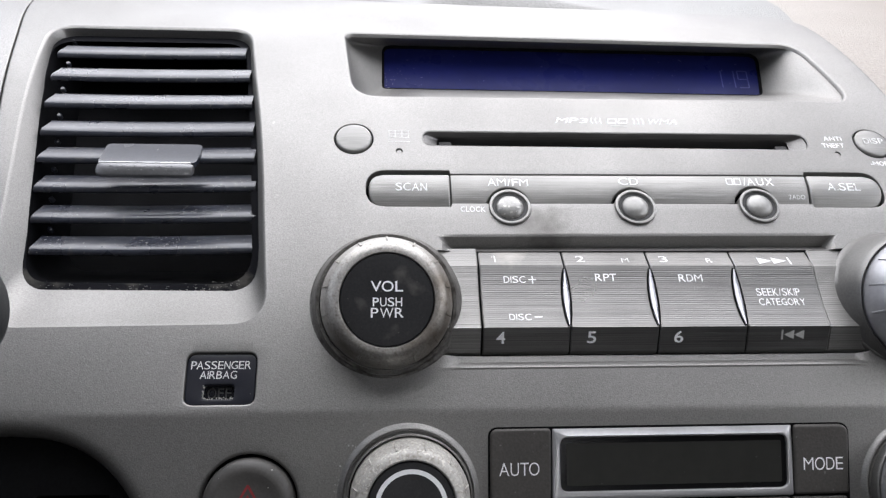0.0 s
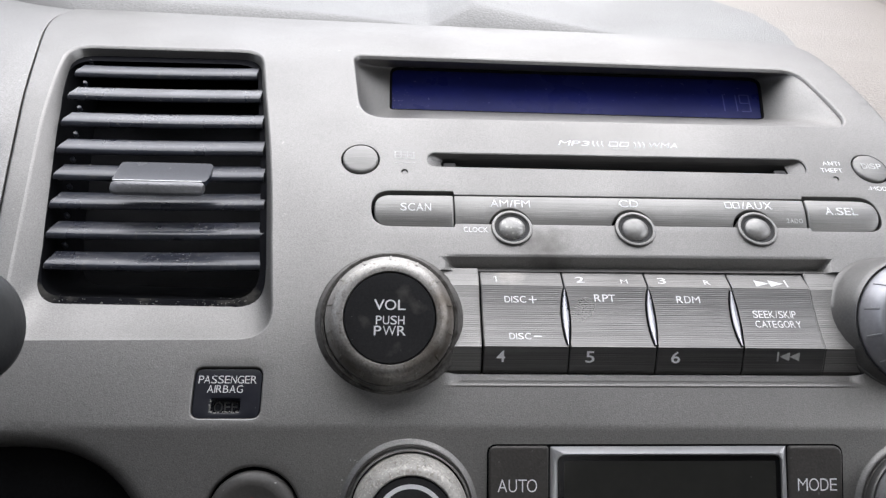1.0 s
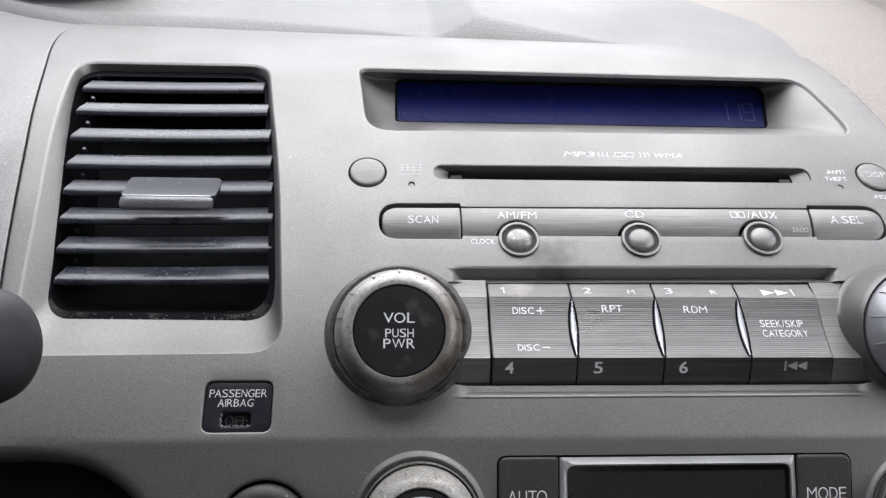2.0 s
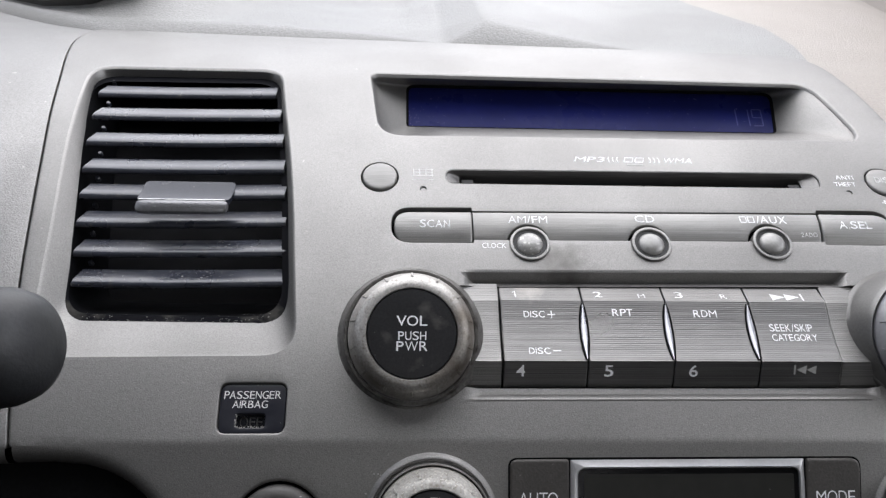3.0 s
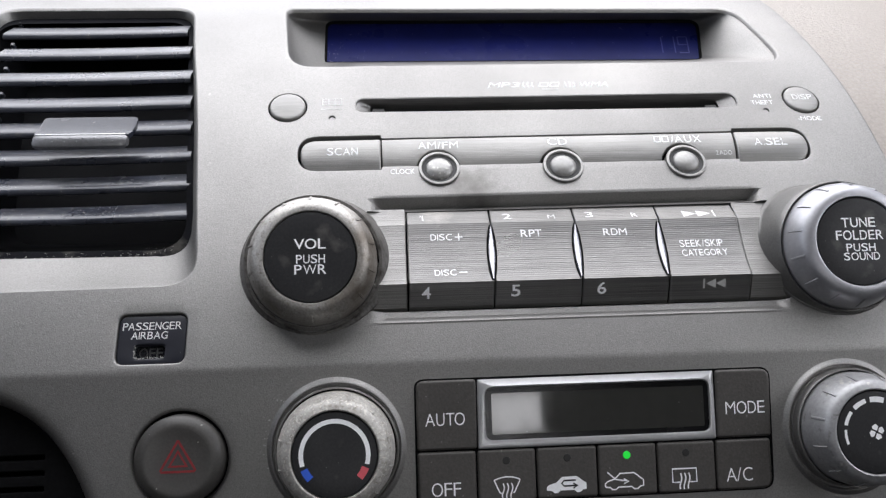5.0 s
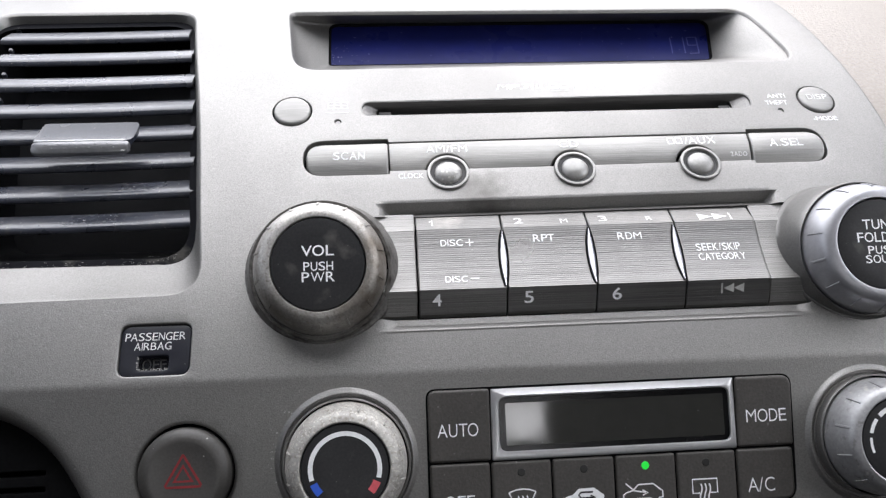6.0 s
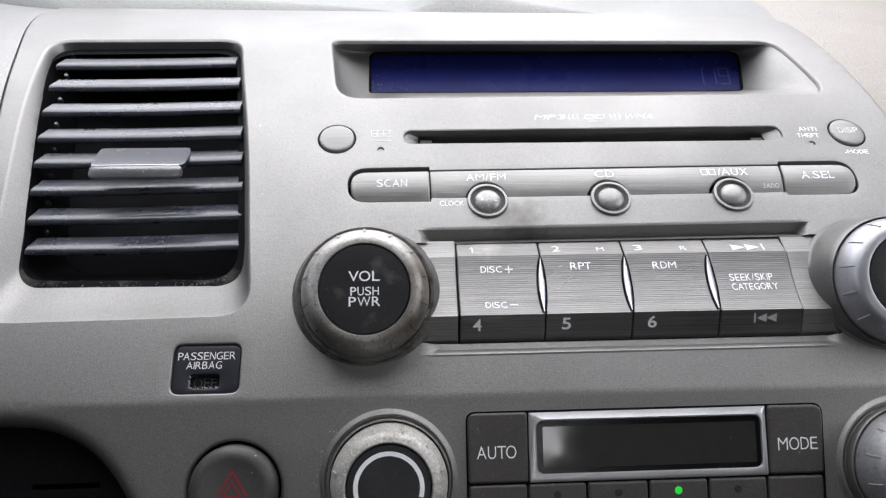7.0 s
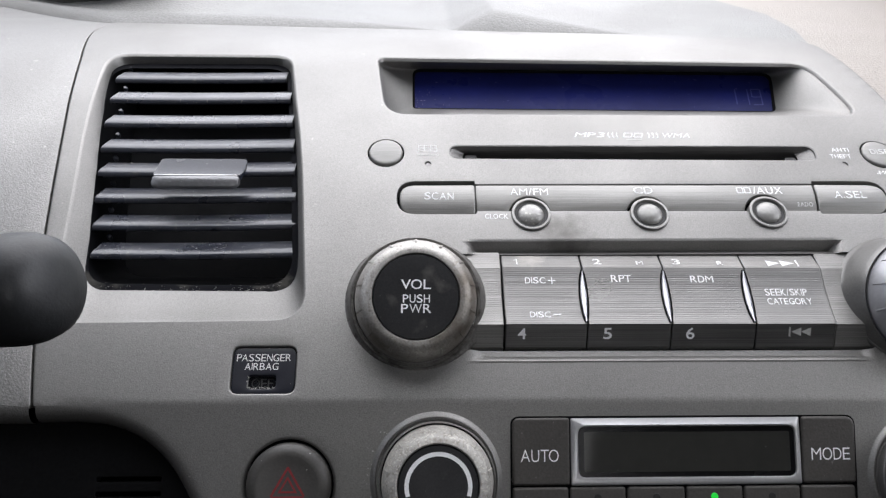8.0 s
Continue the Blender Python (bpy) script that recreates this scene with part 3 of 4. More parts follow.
def far_face(x, z, h=0.0):
    p = face(x, min(z, 172), h) + Vector((0, 0.00109 - 0.00015 * min(1, max(0, (x - 190) / 150)), 0.001)) * max(0, z - 172)
    k = max(0.0, (x - 205) / 200)
    return p + Vector((0, 0.05 * min(k, 1.5) ** 2, 0))


right_dash = thing("dashboard_right", face(300, 60), "beige grained vinyl dashboard on the passenger side", "dashboard", kind="structure")
bm = bmesh.new()
sheet(bm, [(199, -110), (800, -110), (800, 800), (120, 800), (120, 190), (199, 172)], surf=far_face, h=-5.0, step=(25, 8))
part("vinyl", bm, BEIGE, right_dash)

top_dash = thing("dashboard_top", (0.02, 0.15, 0.2), "grey grained vinyl dashboard top behind the fascia", "dashboard", kind="structure")


def ridge_height(x):
    """How high the front of the dashboard top stands over the fascia: a ledge on the driver's side, a hood that runs out to the passenger."""
    if x < 12:
        return 11.0 * min(1, max(0, (12 - x) / 90)) ** 0.7
    if x < 42:
        return 21.0 * max(0, (x - 19) / 23) if x > 19 else 0.0
    return 21.0 * max(0, (117 - x) / 75) ** 1.1


TOP_LINE = TOP_EDGE + HOOD_EDGE
TOP_X, TOP_Z = [p[0] for p in TOP_LINE[::-1]], [p[1] for p in TOP_LINE[::-1]]
bm = bmesh.new()
rows = []
stations = [*np.arange(-700, -400, 30.0), *np.arange(-400, 10, 10.0), 14, 18, *np.arange(20, 44, 2.0), *np.arange(46, 120, 6.0), *np.arange(124, 200, 8.0), 199.0]
for x in stations:
    zo = float(np.interp(x, TOP_X, TOP_Z))
    yo, hr = face(0, zo).y * 1000, ridge_height(x)
    steep = 0.9 + 2.2 * min(1, max(0, (-100 - x) / 110))
    y1, z1 = yo + 3.0 + 0.45 * hr, zo + 1.0 + hr
    line = [(yo + 2.5, zo - 6), (yo + 2.5, zo - 0.8), (yo + 2.7 + 0.10 * hr, zo + 0.35 * hr), (yo + 2.9 + 0.25 * hr, zo + 0.75 * hr + 0.4), (y1, z1)]
    line += [(y1 + d, z1 + (0.82 if x < 12 else 0.9) * d + (0 if x > -100 else (steep - 0.9) * min(66, max(0, d - 4)))) for d in (4, 12, 30, 70, 140, 260, 420, 560)]
    rows.append([Vector((x + (0.09 * max(0, x) * math.sin(min(math.pi, (y - yo) / 45)) if x > 150 else 0), y, z)) * 0.001 for y, z in line])
loft(bm, rows, wrap=False)
part("vinyl", bm, PALE, top_dash)

cluster = thing("instrument_cluster", (-0.22, 0.17, 0.24), "dark tinted instrument cluster lens behind the dashboard edge", "instrument display")
bm = bmesh.new()
rows = []
for x in np.arange(-345, -140, 8.0):
    zo = float(np.interp(x, TOP_X, TOP_Z))
    y1, z1 = face(0, zo).y * 1000 + 3.0 + 0.45 * ridge_height(x), zo + 1.0 + ridge_height(x)
    foot = z1 + np.interp(x, (-215, -180, -148), (5.0, 11.0, 26.0))
    rows.append([Vector((x, y, z)) * 0.001 for y, z in ((y1 + 9, foot), (y1 - 0.5, foot), (y1 - 1.0, foot + 1.0), (y1 + 18, foot + 60), (y1 + 28, foot + 60))])
loft(bm, rows, cap=True, base=True)
part("lens", bm, LINING, cluster)

shroud = thing("column_shroud", (-0.18, 0.02, -0.07), "black plastic panel beside the steering column, slotted", "trim panel", kind="structure")
back = Plane(-150, 13.0, -70, -0.10)
bm = bmesh.new()
slots = [rect(48.5, 24.2 - 4.6 * k, 69.5, 26.4 - 4.6 * k, 1.0, 3) for k in range(4)]
sheet(bm, rect(-190, -70, 100, 60, 2), slots, surf=back, step=(12, 6))
for s in slots:
    lip(bm, s, 0.3, 4.0, surf=back)
part("panel", bm, VOID, shroud)
bm = bmesh.new()
plate(bm, rect(-190, -75, 110, 65, 2), -14, -8, 0.5, back)
part("backing", bm, VOID, shroud)

hood_lens = thing("instrument_lens", (0.0, 0.27, 0.32), "dark tinted instrument display lens under the dashboard hood", "instrument display")
bm = bmesh.new()
plate(bm, rounded([(-20, 9), (57.5, -1), (58.5, 14), (-20, 24)], 1.5, 4), 0, 4, 1.0, Plane(0, 272, 312, 0.3))
part("lens", bm, GLASS, hood_lens)

# ---- air vent ----
vent = thing("air_vent", face(-85, 75), "black plastic air vent with dusty horizontal slats, opened downwards", "air vent")


def gap_depth(x, z):
    low, top = min(1, max(0, (52 - z) / 30)), min(1, max(0, (z - 110) / 25))
    return -6.5 - 2.0 * low + 2.5 * top


bm = bmesh.new()
rim = [face(x, z, 0) for x, z in grown(VENT_RIM, 0.8)]
rim2 = [face(x, z, -0.25) for x, z in grown(VENT_RIM, 0.3)]
rim3 = [face(x, z, -0.9) for x, z in grown(VENT_RIM, -0.2)]
gap = [face(x, z, gap_depth(x, z)) for x, z in VENT_GAP]
shares = [0.45 if z > 118 else 0.50 if x > -72 and z > 30 else 0.82 if z < 30 else 0.98 for x, z in VENT_GAP]
soft = [np.mean([shares[(i + d) % len(shares)] for d in range(-6, 7)]) for i in range(len(shares))]
half = [a.lerp(c, float(k)) + Vector((0, 0.0022, 0.0006)) * float(1.5 * min(1, max(0, (0.9 - k) / 0.4))) for a, c, k in zip(rim3, gap, soft)]
loft(bm, [rim, rim2, rim3, half])
part("surround", bm, FASCIA, vent, "silver-grey sloping surround")
bm = bmesh.new()
loft(bm, [half, gap])
part("duct_rim", bm, RIM_BLACK, vent, "dusty black inner rim")
bm = bmesh.new()
deep = [p + Vector((0, 0.035, 0.012)) for p in gap]
loft(bm, [gap, [p + Vector((0, 0.002, 0.0005)) for p in gap], deep], cap=True)
part("duct", bm, DUCT, vent, "dark duct behind the slats")
SLATS = ((123.6, 60.0, -130.5, -56.5), (108.2, 49.4, -127.6, -52.6), (93.0, 40.6, -125.0, -49.8), (79.1, 33.9, -122.4, -47.8),
         (67.0, 29.2, -120.4, -46.2), (55.1, 25.7, -118.9, -44.9), (43.3, 22.8, -117.4, -43.7), (31.6, 20.1, -115.7, -42.4))
SECTION = ((0.0, 0.0), (0.12, 0.65), (0.5, 1.2), (1.2, 1.6), (2.2, 1.78), (3.2, 1.78), (4.8, 1.66), (6.4, 1.58), (8.2, 1.6), (8.6, 1.4), (8.3, 0.9), (1.2, -0.85), (0.35, -0.6))
for z, y, xa, xb in SLATS:
    bm = bmesh.new()
    a = radians(50)
    rows = []
    for k, x in enumerate(np.linspace(xa, xb, 9)):
        cut = 0.22 if k == 0 else 0
        sag = 0.35 * math.sin(math.pi * k / 8)
        rows.append([Vector((x + cut * u, y + u * math.cos(a) - v * math.sin(a), z + (k - 4) * 0.1 - sag + u * math.sin(a) + v * math.cos(a))) * 0.001 for u, v in SECTION])
    loft(bm, rows, cap=True, base=True)
    part("slat", bm, BLACK, vent)
    bm = bmesh.new()
    turned(bm, Plane(xa + 3.0, y + 7.0, z + 10.4, 0.3), ((0.9, -1.6), (0.9, 0), (0.6, 0.4)), 10, cap=True)
    part("pivot_pin", bm, BLACK, vent)

rng = random.Random(4)
bm = bmesh.new()
for _ in range(260):
    z, y, xa, xb = rng.choice(SLATS)
    u, x = max(2.0, 7.0 - abs(rng.gauss(0, 2.0))), rng.uniform(xa + 2, xb - 2)
    v = np.interp(u, (1.2, 2.2, 3.2, 4.8, 6.4, 8.2), (1.6, 1.78, 1.78, 1.66, 1.58, 1.6))
    w, d, lean = rng.uniform(0.15, 0.55), rng.uniform(0.1, 0.25), rng.uniform(-0.3, 0.3)
    a = radians(50)
    quad = [(x - w, u), (x + w, u + lean), (x + w, u + lean + d), (x - w, u + d)]
    bm.faces.new([bm.verts.new(Vector((px, y + pu * math.cos(a) - (v + 0.08) * math.sin(a), z + pu * math.sin(a) + (v + 0.08) * math.cos(a))) * 0.001) for px, pu in quad])
for _ in range(90):
    x, t, w, lean = rng.uniform(-112, -46), rng.uniform(0.0, 1.0) ** 2, rng.uniform(0.08, 0.4), rng.uniform(-0.35, 0.35)
    z0, h0 = 22.9 - 3.6 * (1 - t) + abs(x + 79) ** 4 * 2.2e-6, -8.3 + 1.5 * (1 - t)
    bm.faces.new([bm.verts.new(face(px, pz, h0 + 0.12)) for px, pz in ((x - w, z0), (x + w, z0 + lean), (x + w, z0 + lean + 0.1), (x - w, z0 + 0.1))])
part("dust", bm, LINT, vent, "pale dust flecks on the slats")

TAB_TOP = ((24.6, 71.4), (24.0, 71.75), (23.0, 70.2), (21.5, 67.7), (19.5, 64.9), (18.4, 63.5), (17.3, 62.3), (19.0, 60.8), (24.8, 67.5))
TAB_LIP = ((17.35, 62.15), (16.4, 61.9), (15.9, 61.0), (15.9, 58.9), (16.5, 57.7), (18.0, 57.3), (20.5, 59.2), (20.0, 61.5))


def tab_piece(section, ends):
    bm = bmesh.new()
    cy, cz = np.mean(section, 0)
    rows = []
    for x, k in ends:
        rows.append([Vector((x + (z - 57) * 0.06, cy + (y - cy) * k, cz + (z - cz) * k)) * 0.001 for y, z in section])
    loft(bm, rows, cap=True, base=True)
    return bm


tab = part("slider_tab", tab_piece(TAB_TOP, ((-96.3, 0.72), (-95.8, 0.95), (-94.8, 1), (-66.0, 1), (-64.7, 0.95), (-64.0, 0.72))), TAB, vent, "slate grey slider tab")
part("grip_edge", tab_piece(TAB_LIP, ((-96.2, 0.35), (-95.9, 0.7), (-95.1, 0.92), (-93.6, 1), (-67.1, 1), (-65.6, 0.92), (-64.8, 0.7), (-64.5, 0.35))), TAB_EDGE, tab, "silver ribbed front edge")
part("bright_edge", tab_piece(((16.75, 62.25), (16.4, 62.3), (16.15, 62.0), (16.3, 61.6), (16.9, 61.8)), ((-95.4, 0.6), (-95.0, 1), (-65.8, 1), (-65.4, 0.6))), SATIN, tab, "bright line along the front edge")
for row in range(2):
    for k in range(6):
        bm = bmesh.new()
        turned(bm, Plane(-91.0 + 4.0 * k + 2 * row, 15.95, 60.6 - 1.4 * row, 0.05), ((0.35, -0.1), (0.3, 0.12), (0.1, 0.2)), 8, cap=True)
        part("grip_dot", bm, TAB_EDGE, tab)

# ---- audio unit ----
radio = thing("car_radio", face(85, 50), "grey car radio with blue display, disc slot and folded preset keys", "car radio")
bm = bmesh.new()
plate(bm, grown(WIN_RECT, 0.6), -4.0, -1.0, 0.3, WIN)
window = part("display_window", bm, LENS, radio, "dusty blue display window")
bm = bmesh.new()
loft(bm, [[WIN(u, v, h) for u, v in grown(WIN_RECT, d)] for d, h in ((0.5, -0.2), (0.3, -0.05), (-0.7, -0.15), (-1.0, -0.5), (-1.1, -1.2))])
part("gasket", bm, VOID, radio, "black gasket round the display")
SEGMENTS = {"1": "bc", "9": "abcdfg"}
BARS = {"a": ((0, 2), (1, 2)), "b": ((1, 2), (1, 1)), "c": ((1, 1), (1, 0)), "d": ((0, 0), (1, 0)), "f": ((0, 1), (0, 2)), "g": ((0, 1), (1, 1))}
for u, digit in ((58.2, "1"), (63.9, "1"), (69.9, "9")):
    lines = [[(1.03 * (u + 4.2 * x + 0.5 * z), -7.8 + 5.25 * z) for x, z in BARS[s]] for s in SEGMENTS[digit]]
    part("digit_segments", strokes(lines, WIN, 0.55, -0.93), DIGIT, window, "faint pale clock digits")

flecks = [(-86.0 + abs(rng.gauss(0, 8)), -7 + rng.gauss(0, 3.2)) for _ in range(26)] + [(rng.uniform(-85, 84), rng.uniform(-11, 10)) for _ in range(16)]
edge = [(u, -12.5 + abs(rng.gauss(0, 0.22))) for u in [-86 + abs(rng.gauss(0, 9)) for _ in range(30)] + [82 - abs(rng.gauss(0, 5)) for _ in range(16)] + [rng.uniform(-80, 78) for _ in range(26)]]
crumbs([p for p in flecks if -12.2 < p[1] < 11], lambda x, z, h=0.0: WIN(x, z, h - 1.0), 0.32, window, FILM, "pale dust flecks on the display")
crumbs(edge, lambda x, z, h=0.0: WIN(x, z, h - 1.0), 0.3, window, LINT, "dust along the lower edge of the display")

bm = bmesh.new()
inner = SLOT_IN
loft(bm, [[face(x, z, 0) for x, z in grown(SLOT, 0.6)], [face(x, z, -0.2) for x, z in grown(SLOT, 0.15)], [face(x, z, -0.8) for x, z in SLOT], [face(x, z, -3.2) for x, z in inner], [face(x, z, -14) for x, z in inner]], cap=True)
slot = part("disc_slot", bm, KEY, radio, "dark disc slot with flared ends")
bm = bmesh.new()
plate(bm, rect(18.8, 73.9, 151.4, 79.0, 0.5), -8.0, -5.9, 0.2)
part("dust_flap", bm, VOID, slot)
for x in (19.4, 146.0):
    bm = bmesh.new()
    plate(bm, rect(x, 75.3, x + 4.6, 77.4, 0.6), -4.0, -2.6, 0.3)
    part("slot_catch", bm, COLLAR, slot)

for name, centre, at in (("eject_button", (-11.2, 75.8), -1.6), ("display_button", (182.9, 76.8), -1.6)):
    bm = bmesh.new()
    plate(bm, circle(*centre, 6.45), at, 0.7, 0.9, crown=0.5)
    button = part(name, bm, BUTTON, radio)
    surf = lambda x, z, h=0.0: face(x, z, h + 1.1)
    if name == "eject_button":
        part("eject_mark", filled([[(-13.2, 75.6), (-9.2, 75.6), (-11.2, 78.0)], [(-13.2, 74.2), (-9.2, 74.2), (-9.2, 74.9), (-13.2, 74.9)]], surf, 0.03), BUTTON, button)
    else:
        print_text("DISP", 179.0, 186.8, 75.6, 78.2, button, FADED, surf, 0.14)

# Long sunken strip with a key at each end
def pillow(outline, mid, reach, sag, h, rim=0.5):
    """A key with a cylindrical crown: highest along z = mid, sag mm lower at reach mm above and below. Returns its mesh and its surface."""
    def surf(x, z, up=0.0):
        return face(x, z, up + h - sag * ((z - mid) / reach) ** 2)
    bm = bmesh.new()
    sheet(bm, grown(outline, -rim), surf=surf, step=(5.0, 0.9))
    lip(bm, grown(outline, -rim), rim, 3.0, out=True, surf=surf)
    return bm, surf


bm = bmesh.new()
plate(bm, grown(STRIP, 0.2), -6.0, -4.0, 0.1)
part("strip_floor", bm, VOID, radio)
SOURCES = ((42.2, 46.9), (85.9, 47.2), (130.4, 48.2))
brim = [(22.7, 48.8)]
for x, z in SOURCES:
    brim += [(x + 7.9 * math.cos(radians(a)), z + 0.6 + 7.9 * math.sin(radians(a))) for a in range(170, 9, -10)]
brim += [(150.2, 49.6), (150.7, 61.35), (22.7, 60.25)]
bm, low = pillow(brim, 58.5, 9.5, 2.0, -0.1, 0.3)
strip = part("source_strip", bm, BRUSHED, radio, "brushed grey strip below the disc slot")
bm, raised = pillow(rounded([(-5.7, 47.7), (22.1, 47.7), (22.2, 60.2), (-5.7, 59.8)], [6.4, 1.0, 1.0, 6.4], 8), 56.5, 8.0, 2.1, 0.7, 0.7)
scan = part("scan_button", bm, BRUSHED, radio)
print_text("SCAN", 3.4, 14.2, 53.2, 56.1, scan, WHITE, raised)
bm, raised = pillow(rounded([(150.8, 48.6), (177.6, 48.8), (177.6, 61.2), (151.3, 61.3)], [1.0, 6.4, 6.4, 1.0], 8), 57.5, 8.0, 2.1, 0.7, 0.7)
asel = part("select_button", bm, BRUSHED, radio)
print_text("A.SEL", 157.6, 169.9, 54.7, 57.7, asel, WHITE, raised)
print_text("AM/FM", 35.3, 49.5, 55.9, 58.8, strip, WHITE, low)
print_text("CD", 81.7, 89.0, 56.7, 59.7, strip, WHITE, low)
for x in (121.2, 124.1):
    part("brand_bar", strokes([[(x, 57.3), (x + 2.2, 57.3), (x + 2.2, 59.7), (x, 59.7), (x, 57.3)]], low, 0.5), WHITE, strip)
print_text("/AUX", 127.2, 138.5, 57.0, 60.0, strip, WHITE, low)
print_text("2ADO", 142.9, 149.0, 51.9, 53.5, strip, FADED, low)

for (x, z), top_mat in zip(SOURCES, (WORN_DOME, DOME, DOME)):
    fr = Plane(x, face(x, z).y * 1000, z, slope(z))
    bm = bmesh.new()
    turned(bm, fr, ((7.2, -4), (7.2, 0.5), (7.05, 0.85), (6.75, 0.97), (6.2, 0.9), (6.0, 0.6), (5.95, 0.1)), 40)
    source = part("source_button", bm, BRUSHED, radio)
    bm = bmesh.new()
    turned(bm, fr, ((5.96, 0.2), (5.5, 0.15), (4.2, 0.15)), 40)
    part("gap_ring", bm, COLLAR, source)
    bm = bmesh.new()
    turned(bm, fr, ((4.75, -2.4), (4.75, -0.1), (4.6, 0.45), (4.2, 1.0), (3.4, 1.5), (2.4, 1.85), (1.3, 2.05), (0.35, 2.1)), 36, cap=True)
    part("dome", bm, top_mat, source, "rounded silver button top" if top_mat is DOME else "worn and chipped silver button top")

# Preset keys
TOPS, FEET = (30.0, 58.0, 86.5, 115.4, 142.7), (29.6, 57.0, 85.2, 113.7, 141.0)
keys = []
for i in range(4):
    bm = bmesh.new()
    key_block(bm, (TOPS[i] + 0.22, FEET[i] + 0.22), (TOPS[i + 1] - 0.22, FEET[i + 1] - 0.22), 0.0, ribbed(KEY_SECTION))
    keys.append(part("preset_key", bm, KEY, radio, sharp=7))
for i, x in enumerate((57.25, 85.6, 113.9)):
    bm = bmesh.new()
    rings = []
    for k in range(13):
        z = 23.4 - 19.4 * k / 12
        w = 1.15 * math.sin(math.pi * min(0.98, max(0.02, k / 12))) ** 0.6
        c = x + 0.045 * (z - 13.5)
        rings.append([key_surf(c + w * math.sin(a), z, 0.75 * math.cos(a) - 0.2) for a in np.linspace(-math.pi / 2, math.pi / 2, 7)])
    loft(bm, rings, wrap=False)
    part("chrome_divider", bm, CHROME, radio, "slim chrome divider between the keys")
    bm = strokes([[(x + 0.045 * (z - 13.5) + s * 1.35 * math.sin(math.pi * (23.9 - z) / 20.4) ** 0.6, z) for z in np.linspace(23.7, 3.7, 12)] for s in (-1, 1)], key_surf, 0.7, 0.08)
    part("divider_gap", bm, VOID, radio)
k1, k2, k3, k4 = keys
part("lettering", strokes([[(34.5, 28.0), (35.4, 28.6), (35.4, 26.2)]], key_surf, 0.42), FADED, k1)
print_text("DISC", 37.6, 44.7, 18.6, 20.9, k1, WHITE, key_surf)
part("plus_mark", strokes([[(45.6, 19.7), (48.2, 19.7)], [(46.9, 18.4), (46.9, 21.0)]], key_surf, 0.38), WHITE, k1)
print_text("DISC", 38.2, 45.2, 5.7, 7.9, k1, WHITE, key_surf)
part("minus_mark", strokes([[(46.1, 6.8), (48.7, 6.8)]], key_surf, 0.38), WHITE, k1)
print_text("4", 33.9, 36.7, -1.4, 2.0, k1, WHITE, key_surf, weight=0.012)
print_text("2", 62.2, 65.2, 26.2, 28.6, k2, FADED, key_surf)
print_text("M", 77.5, 79.9, 26.0, 27.8, k2, FADED, key_surf)
print_text("RPT", 67.5, 74.5, 19.2, 21.8, k2, WHITE, key_surf)
print_text("5", 62.4, 65.3, -1.4, 2.0, k2, WHITE, key_surf, weight=0.012)
print_text("3", 90.3, 93.2, 26.2, 28.6, k3, FADED, key_surf)
print_text("R", 106.2, 108.4, 26.0, 27.8, k3, FADED, key_surf)
print_text("RDM", 95.2, 103.2, 19.0, 21.6, k3, WHITE, key_surf)
print_text("6", 90.2, 93.1, -1.4, 2.0, k3, WHITE, key_surf, weight=0.012)
print_text("SEEK/SKIP", 120.2, 135.0, 14.0, 16.6, k4, WHITE, key_surf)
print_text("CATEGORY", 120.2, 135.8, 10.6, 13.0, k4, WHITE, key_surf)
part("forward_mark", filled([[(124, 25.4), (129, 26.8), (124, 28.2)], [(129, 25.4), (134, 26.8), (129, 28.2)], [(134.6, 25.3), (135.2, 25.3), (135.2, 28.3), (134.6, 28.3)]], key_surf), FADED, k4)
part("back_mark", filled([[(125.0, -0.7), (125.6, -0.7), (125.6, 2.2), (125.0, 2.2)], [(125.9, 0.75), (129.2, -0.6), (129.2, 2.1)], [(129.2, 0.75), (132.5, -0.6), (132.5, 2.1)]], key_surf), GREYED, k4)

for x, z in ((4.9, 70.4), (167.6, 71.6)):
    bm = bmesh.new()
    plate(bm, circle(x, z, 1.05, 16), -3.0, -0.5, 0.2)
    part("sensor_lens", bm, BUTTON, radio)

# Print on the face round the disc slot
marks = thing("printed_marks", face(90, 86), "white markings printed on the grey radio face", "marking")
print_text("MP3", 63.2, 75.0, 84.9, 87.5, marks, WHITE, lean=1.0)
print_text("WMA", 98.0, 109.6, 84.9, 87.5, marks, WHITE, lean=1.0)
for k in range(3):
    for s, x0 in ((-1, 77.6 + 1.7 * k), (1, 92.6 + 1.7 * k)):
        pts = [(x0 + s * 0.8 * math.cos(a), 86.2 + 1.5 * math.sin(a)) for a in np.linspace(-1.2, 1.2, 7)]
        part("wave_mark", strokes([pts], face, 0.45), WHITE, marks)
for x in (82.8, 87.0):
    part("brand_bar", strokes([[(x, 85.1), (x + 3.2, 85.1), (x + 4.0, 87.3), (x + 0.8, 87.3), (x, 85.1)]], face, 0.5), WHITE, marks)
part("small_bar", filled([[(83.6, 83.4), (90.0, 83.4), (90.1, 84.2), (83.7, 84.2)]], face), GREYED, marks)
print_text("ANTI", 164.6, 171.6, 77.9, 79.9, marks, WHITE)
print_text("THEFT", 162.9, 171.4, 74.5, 76.5, marks, WHITE)
print_text("-MODE", 178.4, 187.4, 66.3, 68.2, marks, WHITE)
print_text("CLOCK", 25.3, 33.8, 45.2, 47.2, marks, WHITE)
